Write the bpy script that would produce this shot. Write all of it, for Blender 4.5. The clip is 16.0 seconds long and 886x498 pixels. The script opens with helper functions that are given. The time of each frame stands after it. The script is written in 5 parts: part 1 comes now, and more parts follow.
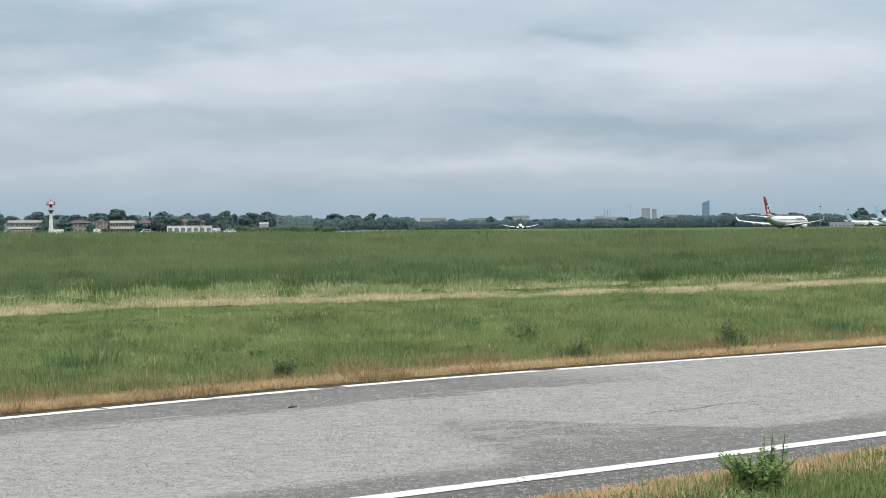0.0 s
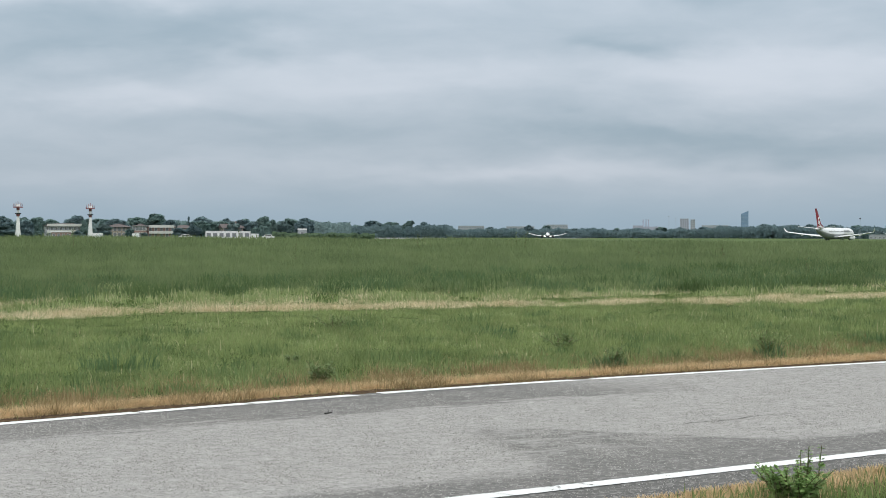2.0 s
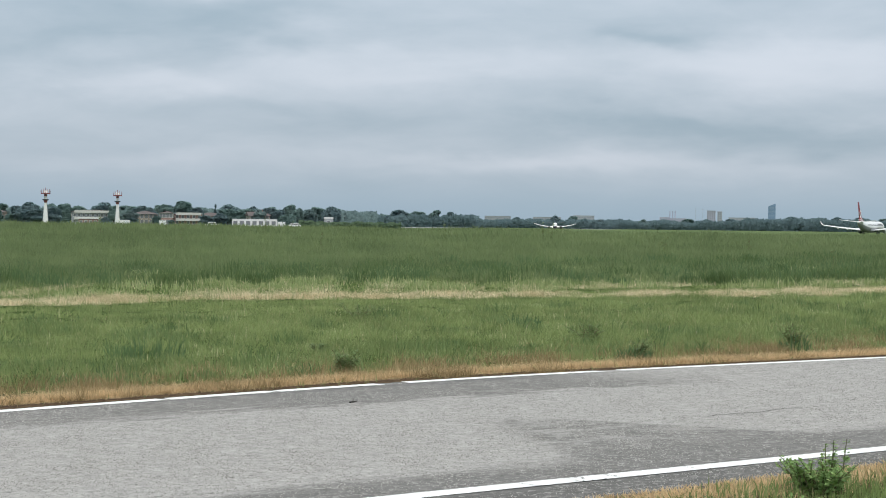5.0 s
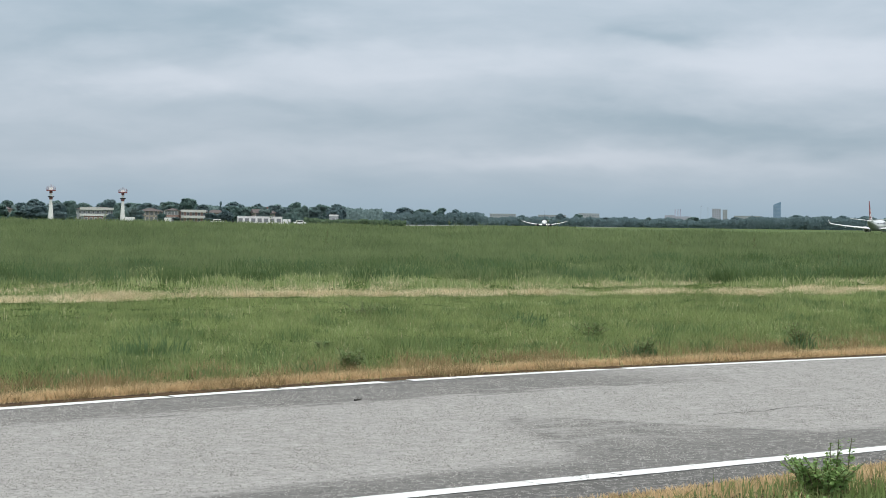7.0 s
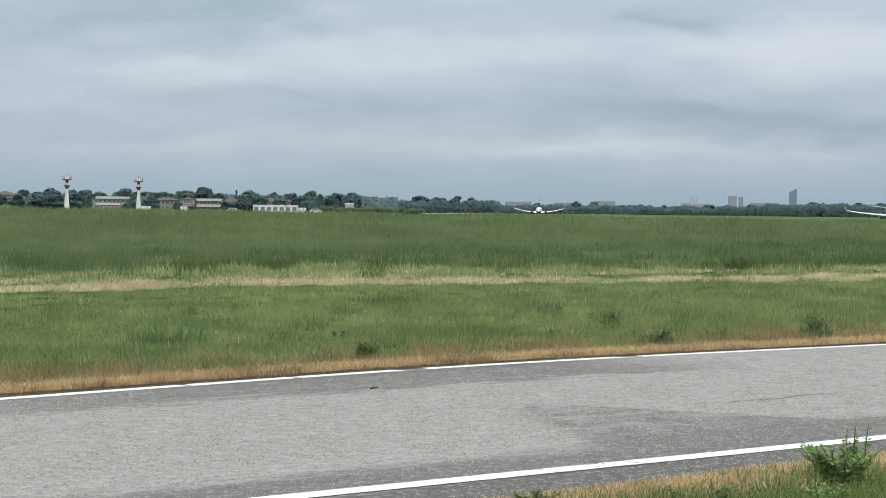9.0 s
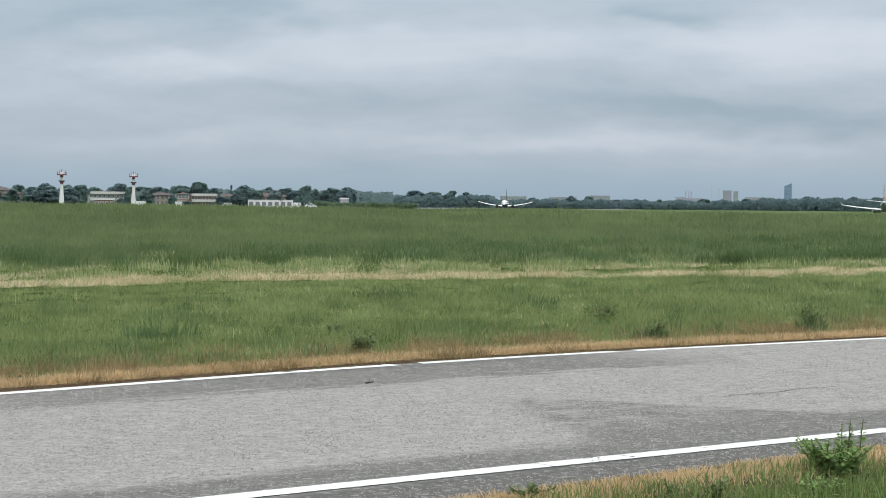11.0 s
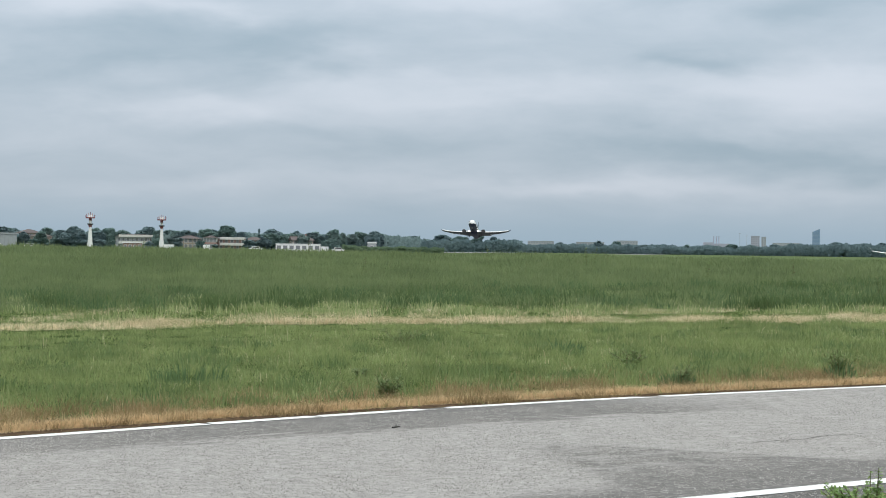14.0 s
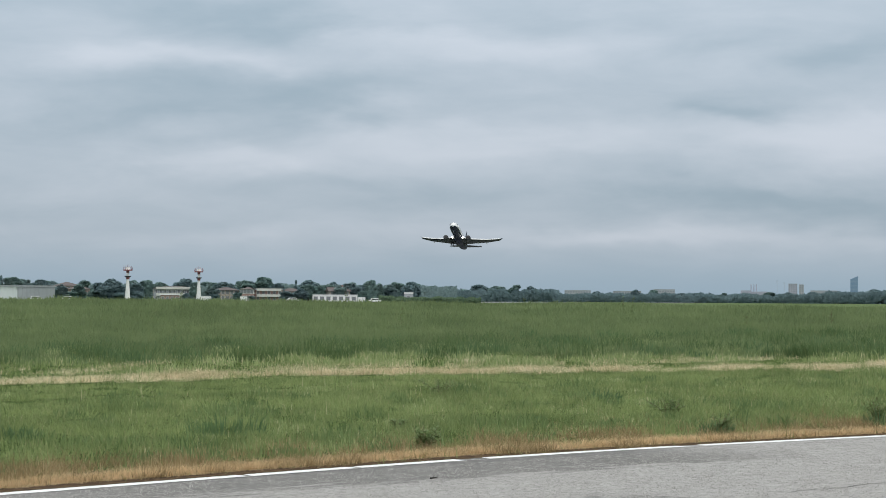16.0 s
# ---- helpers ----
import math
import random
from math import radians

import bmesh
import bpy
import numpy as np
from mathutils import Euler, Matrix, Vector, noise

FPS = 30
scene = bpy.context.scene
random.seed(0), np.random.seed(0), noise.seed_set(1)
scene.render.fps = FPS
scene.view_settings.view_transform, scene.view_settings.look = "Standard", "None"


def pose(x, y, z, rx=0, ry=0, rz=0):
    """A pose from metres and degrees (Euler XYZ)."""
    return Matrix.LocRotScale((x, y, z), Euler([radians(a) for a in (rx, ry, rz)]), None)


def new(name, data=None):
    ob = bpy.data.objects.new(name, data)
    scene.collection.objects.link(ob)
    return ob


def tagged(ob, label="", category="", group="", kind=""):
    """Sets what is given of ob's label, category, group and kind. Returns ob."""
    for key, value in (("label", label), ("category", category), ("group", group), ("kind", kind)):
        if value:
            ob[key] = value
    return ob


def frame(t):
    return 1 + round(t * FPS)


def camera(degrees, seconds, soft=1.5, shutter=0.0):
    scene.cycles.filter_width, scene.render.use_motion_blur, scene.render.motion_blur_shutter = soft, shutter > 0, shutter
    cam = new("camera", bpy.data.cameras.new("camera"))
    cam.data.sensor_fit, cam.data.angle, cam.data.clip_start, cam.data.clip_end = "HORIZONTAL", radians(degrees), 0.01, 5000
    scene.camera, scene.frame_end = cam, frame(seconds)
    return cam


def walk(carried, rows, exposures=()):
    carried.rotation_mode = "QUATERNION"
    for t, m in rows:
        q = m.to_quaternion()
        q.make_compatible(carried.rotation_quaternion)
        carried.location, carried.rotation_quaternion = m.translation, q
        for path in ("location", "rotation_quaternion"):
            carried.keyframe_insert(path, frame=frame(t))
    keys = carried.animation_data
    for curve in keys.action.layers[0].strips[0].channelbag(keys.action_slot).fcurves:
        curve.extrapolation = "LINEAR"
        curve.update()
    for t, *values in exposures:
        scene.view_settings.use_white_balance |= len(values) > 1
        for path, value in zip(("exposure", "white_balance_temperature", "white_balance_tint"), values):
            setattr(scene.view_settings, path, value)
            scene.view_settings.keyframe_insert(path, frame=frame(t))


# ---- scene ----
cam = camera(24.0, 16.0, soft=0.95)
cam.data.dof.use_dof, cam.data.dof.focus_distance, cam.data.dof.aperture_fstop = True, 60.0, 28.0
PATH = [
    (0.0, pose(0.0000, 0.0000, 1.6000, 89.3942, 0.4700, 0.0000)),
    (0.5, pose(-0.0034, 0.0000, 1.6002, 89.7725, 0.1072, 0.4712)),
    (1.0, pose(-0.0040, 0.0000, 1.5991, 89.9801, -0.0666, 0.6622)),
    (1.5, pose(-0.0038, 0.0000, 1.5982, 89.9005, 0.0164, 0.8551)),
    (2.0, pose(0.0005, -0.0005, 1.5974, 89.6153, -0.1596, 1.0447)),
    (2.5, pose(0.0015, 0.0014, 1.5979, 89.2752, -0.4028, 1.2847)),
    (3.0, pose(0.0018, 0.0001, 1.5936, 89.2271, -0.4386, 1.6435)),
    (5.5, pose(0.0015, -0.0034, 1.5990, 89.3396, -0.7609, 1.7719)),
    (6.0, pose(0.0015, -0.0004, 1.6007, 89.2848, -0.9180, 1.7840)),
    (6.5, pose(0.0015, -0.0015, 1.6022, 89.2648, -0.9301, 1.8531)),
    (7.0, pose(0.0015, -0.0012, 1.6009, 89.2633, -0.7716, 1.9102)),
    (7.5, pose(0.0015, 0.0016, 1.6024, 89.2189, -0.7497, 2.0212)),
    (8.0, pose(0.0015, 0.0016, 1.6024, 89.1002, -0.5998, 2.2018)),
    (8.5, pose(0.0015, -0.0009, 1.6002, 89.0076, -0.6005, 2.2851)),
    (9.0, pose(0.0015, 0.0013, 1.6017, 88.9315, -0.6241, 2.3380)),
    (11.5, pose(0.0015, -0.0010, 1.5992, 88.7833, -0.5166, 2.1579)),
    (12.0, pose(0.0023, 0.0014, 1.6022, 88.9984, -0.3213, 2.3023)),
    (12.5, pose(0.0024, -0.0008, 1.6015, 89.2963, -0.3607, 2.4925)),
    (13.0, pose(0.0024, -0.0004, 1.6019, 89.5604, -0.5350, 2.6658)),
    (13.5, pose(0.0015, -0.0018, 1.6010, 89.8272, -0.7298, 2.8395)),
    (14.0, pose(0.0015, 0.0002, 1.6022, 89.9980, -0.7670, 2.9556)),
    (14.5, pose(0.0015, 0.0027, 1.6022, 90.2296, -0.7355, 3.0937)),
    (15.0, pose(0.0015, 0.0007, 1.5995, 90.3850, -0.5783, 3.2596)),
    (15.5, pose(0.0015, 0.0015, 1.6023, 90.6729, -0.4514, 3.5670)),
    (16.0, pose(0.0015, 0.0016, 1.6021, 91.3630, -0.3695, 3.9655)),
]
walk(cam, PATH, [(0, 0.07), (1.5, 0.09), (2.0, -0.05), (2.6, 0.0), (3.2, 0.01), (7, 0.01), (9, -0.01), (11.5, -0.02), (13, 0.01), (14, 0.01), (15, -0.12), (16, -0.11)])

# ---- world and light: a high overcast, brighter overhead than at the horizon ----


def node(nt, kind, **values):
    n = nt.nodes.new(kind)
    for key, value in values.items():
        if key in n.inputs:
            n.inputs[key].default_value = value
        else:
            setattr(n, key, value)
    return n


def math_node(nt, op, a, b=None, c=None, clamp=False):
    n = nt.nodes.new("ShaderNodeMath")
    n.operation, n.use_clamp = op, clamp
    for i, v in enumerate((a, b, c)):
        if v is None:
            continue
        if isinstance(v, (int, float)):
            n.inputs[i].default_value = v
        else:
            nt.links.new(v, n.inputs[i])
    return n.outputs[0]


def mix_colour(nt, fac, a, b, blend="MIX"):
    n = nt.nodes.new("ShaderNodeMix")
    n.data_type, n.blend_type = "RGBA", blend
    for socket, v in ((n.inputs[0], fac), (n.inputs[6], a), (n.inputs[7], b)):
        if isinstance(v, (int, float)):
            socket.default_value = v
        elif isinstance(v, tuple):
            socket.default_value = (*v, 1)
        else:
            nt.links.new(v, socket)
    return n.outputs[2]


def noise_node(nt, vector, scale, detail=3.0, rough=0.55, distortion=0.0):
    n = node(nt, "ShaderNodeTexNoise", Scale=scale, Detail=detail, Roughness=rough, Distortion=distortion)
    if vector is not None:
        nt.links.new(vector, n.inputs["Vector"])
    return n.outputs["Fac"]


def ramp(nt, fac, low, high):
    n = nt.nodes.new("ShaderNodeMapRange")
    n.interpolation_type = "SMOOTHSTEP"
    nt.links.new(fac, n.inputs[0])
    n.inputs[1].default_value, n.inputs[2].default_value = low, high
    return n.outputs[0]


def scaled(nt, vector, scale, offset=(0, 0, 0)):
    n = node(nt, "ShaderNodeMapping", Scale=scale, Location=offset)
    nt.links.new(vector, n.inputs["Vector"])
    return n.outputs["Vector"]


SUN_UP, SUN_TURN = 58, 150
world = bpy.data.worlds.new("overcast")
scene.world = world
world.use_nodes = True
wt = world.node_tree
wt.nodes.clear()
way = wt.nodes.new("ShaderNodeTexCoord").outputs["Generated"]
split = wt.nodes.new("ShaderNodeSeparateXYZ")
wt.links.new(way, split.inputs[0])
up = math_node(wt, "MAXIMUM", split.outputs[2], 0.0)
# bearing and height above the horizon in degrees, pulled about by noise so that the banks have torn edges
bearing_ = math_node(wt, "MULTIPLY", math_node(wt, "ARCTAN2", split.outputs[0], split.outputs[1]), 57.3)
above = math_node(wt, "MULTIPLY", split.outputs[2], 57.3)
pull = noise_node(wt, scaled(wt, way, (9, 9, 26), (1.1, 0.9, 0.15)), 1.0, 5.0, 0.6)
pull_up = noise_node(wt, scaled(wt, way, (12, 12, 34), (4.1, 2.9, 1.15)), 1.0, 4.0, 0.5)
bearing_ = math_node(wt, "ADD", bearing_, math_node(wt, "MULTIPLY", math_node(wt, "SUBTRACT", pull, 0.5), 9.0))
above = math_node(wt, "ADD", above, math_node(wt, "MULTIPLY", math_node(wt, "SUBTRACT", pull_up, 0.5), 2.2))
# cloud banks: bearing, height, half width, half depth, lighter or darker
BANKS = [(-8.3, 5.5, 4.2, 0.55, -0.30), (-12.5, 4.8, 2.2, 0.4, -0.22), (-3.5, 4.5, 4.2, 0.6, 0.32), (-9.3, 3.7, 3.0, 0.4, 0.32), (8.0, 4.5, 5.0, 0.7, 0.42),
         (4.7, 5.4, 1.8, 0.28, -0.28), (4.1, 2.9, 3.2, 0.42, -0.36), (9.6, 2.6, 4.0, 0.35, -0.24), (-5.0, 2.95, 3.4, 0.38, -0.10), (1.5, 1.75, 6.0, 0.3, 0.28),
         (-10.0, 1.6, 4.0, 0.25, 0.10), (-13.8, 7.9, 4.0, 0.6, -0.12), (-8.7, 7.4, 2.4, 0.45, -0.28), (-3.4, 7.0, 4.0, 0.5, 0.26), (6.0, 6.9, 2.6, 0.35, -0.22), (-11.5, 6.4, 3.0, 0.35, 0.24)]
tone = math_node(wt, "ADD", 0.48, math_node(wt, "MULTIPLY", math_node(wt, "SUBTRACT", noise_node(wt, scaled(wt, way, (14, 14, 52), (0.7, 1.9, 0.2)), 1.0, 5.0, 0.55, 0.3), 0.5), 0.5))
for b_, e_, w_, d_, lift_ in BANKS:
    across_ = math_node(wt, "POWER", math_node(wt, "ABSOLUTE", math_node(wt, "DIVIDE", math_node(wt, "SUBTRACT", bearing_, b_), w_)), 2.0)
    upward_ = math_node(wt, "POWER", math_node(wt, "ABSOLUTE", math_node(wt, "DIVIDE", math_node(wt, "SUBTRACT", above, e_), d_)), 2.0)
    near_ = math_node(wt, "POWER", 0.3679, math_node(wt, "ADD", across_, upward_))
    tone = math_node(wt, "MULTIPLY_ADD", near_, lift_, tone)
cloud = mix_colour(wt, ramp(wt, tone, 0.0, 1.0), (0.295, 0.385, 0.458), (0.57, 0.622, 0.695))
veil = mix_colour(wt, ramp(wt, up, 0.0, 0.032), (0.33, 0.44, 0.535), cloud)
veil = mix_colour(wt, ramp(wt, up, 0.14, 0.6), veil, (0.548, 0.570, 0.562))
cloud_light = node(wt, "ShaderNodeBackground")
wt.links.new(veil, cloud_light.inputs[0])
wt.links.new(math_node(wt, "MULTIPLY_ADD", up, 1.9, 0.97), cloud_light.inputs[1])
sky = node(wt, "ShaderNodeTexSky", sky_type="NISHITA", sun_disc=False, sun_elevation=radians(SUN_UP), sun_rotation=radians(SUN_TURN))
sky_light = node(wt, "ShaderNodeBackground", Strength=0.004)
wt.links.new(sky.outputs[0], sky_light.inputs[0])
both = wt.nodes.new("ShaderNodeAddShader")
wt.links.new(cloud_light.outputs[0], both.inputs[0])
wt.links.new(sky_light.outputs[0], both.inputs[1])
wt.links.new(both.outputs[0], wt.nodes.new("ShaderNodeOutputWorld").inputs[0])

sun = new("sun", bpy.data.lights.new("sun", "SUN"))
sun.data.energy, sun.data.angle, sun.data.color = 0.9, radians(25), (1.0, 0.97, 0.92)
sun.matrix_world = pose(0, 0, 60, 90 - SUN_UP, 0, 180 - SUN_TURN)

# ---- materials ----


def material(name, a, b=None, scale=4.0, rough=0.8, metal=0.0, bump=0.0, fine=None, wear=0.5, object_random=0.0):
    """A surface of two tones mixed by noise at two scales, with relief."""
    m = bpy.data.materials.new(name)
    m.use_nodes = True
    nt = m.node_tree
    p = nt.nodes["Principled BSDF"]
    at = nt.nodes.new("ShaderNodeTexCoord").outputs["Object"]
    n1 = noise_node(nt, at, scale, 4.0)
    n2 = noise_node(nt, at, fine or scale * 9, 3.0)
    fac = math_node(nt, "ADD", math_node(nt, "MULTIPLY", n1, 1 - wear * 0.5), math_node(nt, "MULTIPLY", n2, wear * 0.5))
    col = mix_colour(nt, ramp(nt, fac, 0.35, 0.65), a, b or tuple(c * 0.82 for c in a))
    if object_random:
        r = nt.nodes.new("ShaderNodeObjectInfo").outputs["Random"]
        col = mix_colour(nt, math_node(nt, "MULTIPLY", r, object_random), col, tuple(c * 0.55 for c in a))
    nt.links.new(col, p.inputs["Base Color"])
    p.inputs["Roughness"].default_value, p.inputs["Metallic"].default_value = rough, metal
    if bump:
        bn = node(nt, "ShaderNodeBump", Strength=bump, Distance=0.02)
        nt.links.new(n2, bn.inputs["Height"])
        nt.links.new(bn.outputs[0], p.inputs["Normal"])
    return m


def blade_material(name, low, high, dry, dry_share, patch=0.15, thinness=0.35, single=0.24):
    """Grass: each blade its own tone, drier in patches."""
    m = bpy.data.materials.new(name)
    m.use_nodes = True
    nt = m.node_tree
    p = nt.nodes["Principled BSDF"]
    geo = nt.nodes.new("ShaderNodeNewGeometry")
    each = geo.outputs["Random Per Island"]
    where = geo.outputs["Position"]
    patches = noise_node(nt, where, patch, 4.0, 0.6)
    mottle = noise_node(nt, where, patch * 6, 3.0, 0.6)
    amount = math_node(nt, "ADD", math_node(nt, "MULTIPLY", ramp(nt, patches, 0.36, 0.64), 0.42), math_node(nt, "MULTIPLY", ramp(nt, mottle, 0.38, 0.62), 0.34))
    tone = mix_colour(nt, math_node(nt, "MULTIPLY_ADD", each, single, amount), low, high)
    drier = math_node(nt, "ADD", math_node(nt, "MULTIPLY", noise_node(nt, where, patch * 4, 3.0), 0.8), math_node(nt, "MULTIPLY", math_node(nt, "FRACT", math_node(nt, "MULTIPLY", each, 17.0)), 0.6))
    edge = 1.1 - dry_share * 0.8
    nt.links.new(mix_colour(nt, ramp(nt, drier, edge - 0.12, edge + 0.12), tone, dry), p.inputs["Base Color"])
    p.inputs["Roughness"].default_value = 0.7
    p.inputs["Specular IOR Level"].default_value = 0.25
    thin = nt.nodes.new("ShaderNodeBsdfTranslucent")
    nt.links.new(p.inputs["Base Color"].links[0].from_socket, thin.inputs[0])
    blend = node(nt, "ShaderNodeMixShader")
    blend.inputs[0].default_value = thinness
    nt.links.new(p.outputs[0], blend.inputs[1])
    nt.links.new(thin.outputs[0], blend.inputs[2])
    nt.links.new(blend.outputs[0], nt.nodes["Material Output"].inputs[0])
    return m


def asphalt_material():
    m = bpy.data.materials.new("worn_asphalt")
    m.use_nodes = True
    nt = m.node_tree
    p = nt.nodes["Principled BSDF"]
    at = nt.nodes.new("ShaderNodeTexCoord").outputs["Object"]
    xyz = nt.nodes.new("ShaderNodeSeparateXYZ")
    nt.links.new(at, xyz.inputs[0])
    u, v = xyz.outputs[0], xyz.outputs[1]
    wobble = math_node(nt, "SUBTRACT", noise_node(nt, at, 0.55, 5.0, 0.6), 0.5)
    ragged = math_node(nt, "SUBTRACT", noise_node(nt, scaled(nt, at, (0.9, 6.5, 1)), 1.3, 5.0, 0.65), 0.5)
    shift = math_node(nt, "MULTIPLY_ADD", wobble, 1.8, math_node(nt, "MULTIPLY", ragged, 2.1))
    vv = math_node(nt, "ADD", v, shift)
    # tar-dark resurfaced strip along the far edge
    far_dark = math_node(nt, "MULTIPLY", ramp(nt, vv, 13.75, 14.05), math_node(nt, "MULTIPLY", ramp(nt, u, 4.0, 11.0), math_node(nt, "SUBTRACT", 1.0, ramp(nt, u, 15.5, 18.0))))
    # bare aggregate along the near edge, with a tongue reaching into the lane
    tongue = math_node(nt, "MULTIPLY", ramp(nt, u, 10.3, 12.35), math_node(nt, "SUBTRACT", 1.0, ramp(nt, u, 12.35, 13.5)))
    lim = math_node(nt, "SUBTRACT", math_node(nt, "MULTIPLY_ADD", shift, 0.45, v), math_node(nt, "MULTIPLY", tongue, 2.35))
    near_dark = math_node(nt, "SUBTRACT", 1.0, ramp(nt, lim, 9.45, 10.0))
    worn = noise_node(nt, scaled(nt, at, (2.0, 5.0, 1)), 1.0, 5.0, 0.7)
    near_dark = math_node(nt, "MULTIPLY", near_dark, math_node(nt, "SUBTRACT", 1.0, math_node(nt, "MULTIPLY", math_node(nt, "MULTIPLY", ramp(nt, v, 9.6, 10.6), ramp(nt, worn, 0.42, 0.62)), 0.75)))
    dark = math_node(nt, "MAXIMUM", math_node(nt, "MULTIPLY", far_dark, 0.8), math_node(nt, "MULTIPLY", near_dark, 0.78))
    dark = math_node(nt, "MAXIMUM", dark, math_node(nt, "MULTIPLY", math_node(nt, "SUBTRACT", 1.0, ramp(nt, v, 8.75, 9.1)), 0.95))
    stones = node(nt, "ShaderNodeTexVoronoi", Scale=30.0)
    nt.links.new(scaled(nt, at, (1, 1, 1)), stones.inputs["Vector"])
    grain = noise_node(nt, scaled(nt, at, (1, 1, 1)), 42.0, 3.0, 0.75)
    blot = noise_node(nt, at, 6.0, 6.0, 0.75)
    pale = mix_colour(nt, ramp(nt, blot, 0.35, 0.68), (0.364, 0.352, 0.343), (0.294, 0.285, 0.278))
    deep = mix_colour(nt, ramp(nt, blot, 0.3, 0.7), (0.135, 0.131, 0.127), (0.085, 0.083, 0.081))
    col = mix_colour(nt, dark, pale, deep)
    pits = ramp(nt, math_node(nt, "ADD", math_node(nt, "MULTIPLY", grain, 0.7), math_node(nt, "MULTIPLY", blot, 0.3)), 0.50, 0.62)
    col = mix_colour(nt, math_node(nt, "MULTIPLY", pits, 0.4), col, (0.10, 0.098, 0.095))
    hollow = noise_node(nt, at, 13.0, 3.0, 0.6)
    col = mix_colour(nt, math_node(nt, "MULTIPLY", ramp(nt, hollow, 0.575, 0.66), 0.62), col, (0.11, 0.107, 0.103))
    chip = nt.nodes.new("ShaderNodeSeparateColor")
    nt.links.new(stones.outputs["Color"], chip.inputs[0])
    col = mix_colour(nt, math_node(nt, "MULTIPLY", ramp(nt, chip.outputs[0], 0.78, 0.98), 0.3), col, (0.55, 0.54, 0.52))
    nt.links.new(col, p.inputs["Base Color"])
    p.inputs["Roughness"].default_value = 0.9
    p.inputs["Specular IOR Level"].default_value = 0.12
    bn = node(nt, "ShaderNodeBump", Strength=0.6, Distance=0.006)
    nt.links.new(math_node(nt, "SUBTRACT", stones.outputs["Distance"], grain), bn.inputs["Height"])
    nt.links.new(bn.outputs[0], p.inputs["Normal"])
    return m


def ground_material():
    """Earth under the grass: bare by the road, matted under the swath, green beyond; told by the distance from the road."""
    m = bpy.data.materials.new("meadow_ground")
    m.use_nodes = True
    nt = m.node_tree
    p = nt.nodes["Principled BSDF"]
    where = nt.nodes.new("ShaderNodeNewGeometry").outputs["Position"]
    turned = node(nt, "ShaderNodeMapping", vector_type="TEXTURE", Rotation=(0, 0, radians(ROAD_TURN)))
    nt.links.new(where, turned.inputs["Vector"])
    xyz = nt.nodes.new("ShaderNodeSeparateXYZ")
    nt.links.new(turned.outputs[0], xyz.inputs[0])
    v = xyz.outputs[1]
    broad = noise_node(nt, where, 0.05, 4.0)
    mid = noise_node(nt, where, 0.9, 4.0)
    fine = noise_node(nt, where, 14.0, 4.0)
    green = mix_colour(nt, ramp(nt, broad, 0.35, 0.65), (0.055, 0.09, 0.028), (0.085, 0.12, 0.038))
    green = mix_colour(nt, ramp(nt, fine, 0.4, 0.7), green, (0.045, 0.06, 0.025))
    mown = mix_colour(nt, ramp(nt, broad, 0.35, 0.65), (0.10, 0.14, 0.068), (0.125, 0.165, 0.078))
    straw = mix_colour(nt, ramp(nt, fine, 0.35, 0.65), (0.36, 0.32, 0.19), (0.17, 0.18, 0.08))
    soil = mix_colour(nt, ramp(nt, fine, 0.35, 0.65), (0.065, 0.047, 0.033), (0.12, 0.085, 0.055))
    vv = math_node(nt, "MULTIPLY_ADD", mid, 3.0, math_node(nt, "SUBTRACT", v, 1.5))
    vv = math_node(nt, "ADD", vv, math_node(nt, "MULTIPLY", ramp(nt, xyz.outputs[0], 26, 40), 2.3))
    in_swath = math_node(nt, "MULTIPLY", ramp(nt, vv, 33.2, 33.8), math_node(nt, "SUBTRACT", 1.0, ramp(nt, vv, 34.8, 35.6)))
    lumps = noise_node(nt, where, 1.1, 4.0, 0.6)
    in_swath = math_node(nt, "MULTIPLY", in_swath, ramp(nt, lumps, 0.50, 0.58))
    near_v = math_node(nt, "MULTIPLY_ADD", mid, 1.0, math_node(nt, "SUBTRACT", v, 0.5))
    bare = math_node(nt, "MULTIPLY", ramp(nt, near_v, 7.2, 8.0), math_node(nt, "SUBTRACT", 1.0, ramp(nt, near_v, 16.3, 17.2)))
    col = mix_colour(nt, bare, green, soil)
    col = mix_colour(nt, in_swath, col, straw)
    col = mix_colour(nt, ramp(nt, v, 300, 420), col, mown)
    nt.links.new(col, p.inputs["Base Color"])
    p.inputs["Roughness"].default_value = 0.95
    p.inputs["Specular IOR Level"].default_value = 0.0
    bn = node(nt, "ShaderNodeBump", Strength=0.7, Distance=0.05)
    nt.links.new(fine, bn.inputs["Height"])
    nt.links.new(bn.outputs[0], p.inputs["Normal"])
    return m


ROAD_TURN = 45.38
ROAD = Matrix.Rotation(radians(ROAD_TURN), 4, "Z")
FAR_LINE, NEAR_LINE, NEAR_EDGE, FAR_EDGE = 15.25, 8.87, 8.2, 15.35

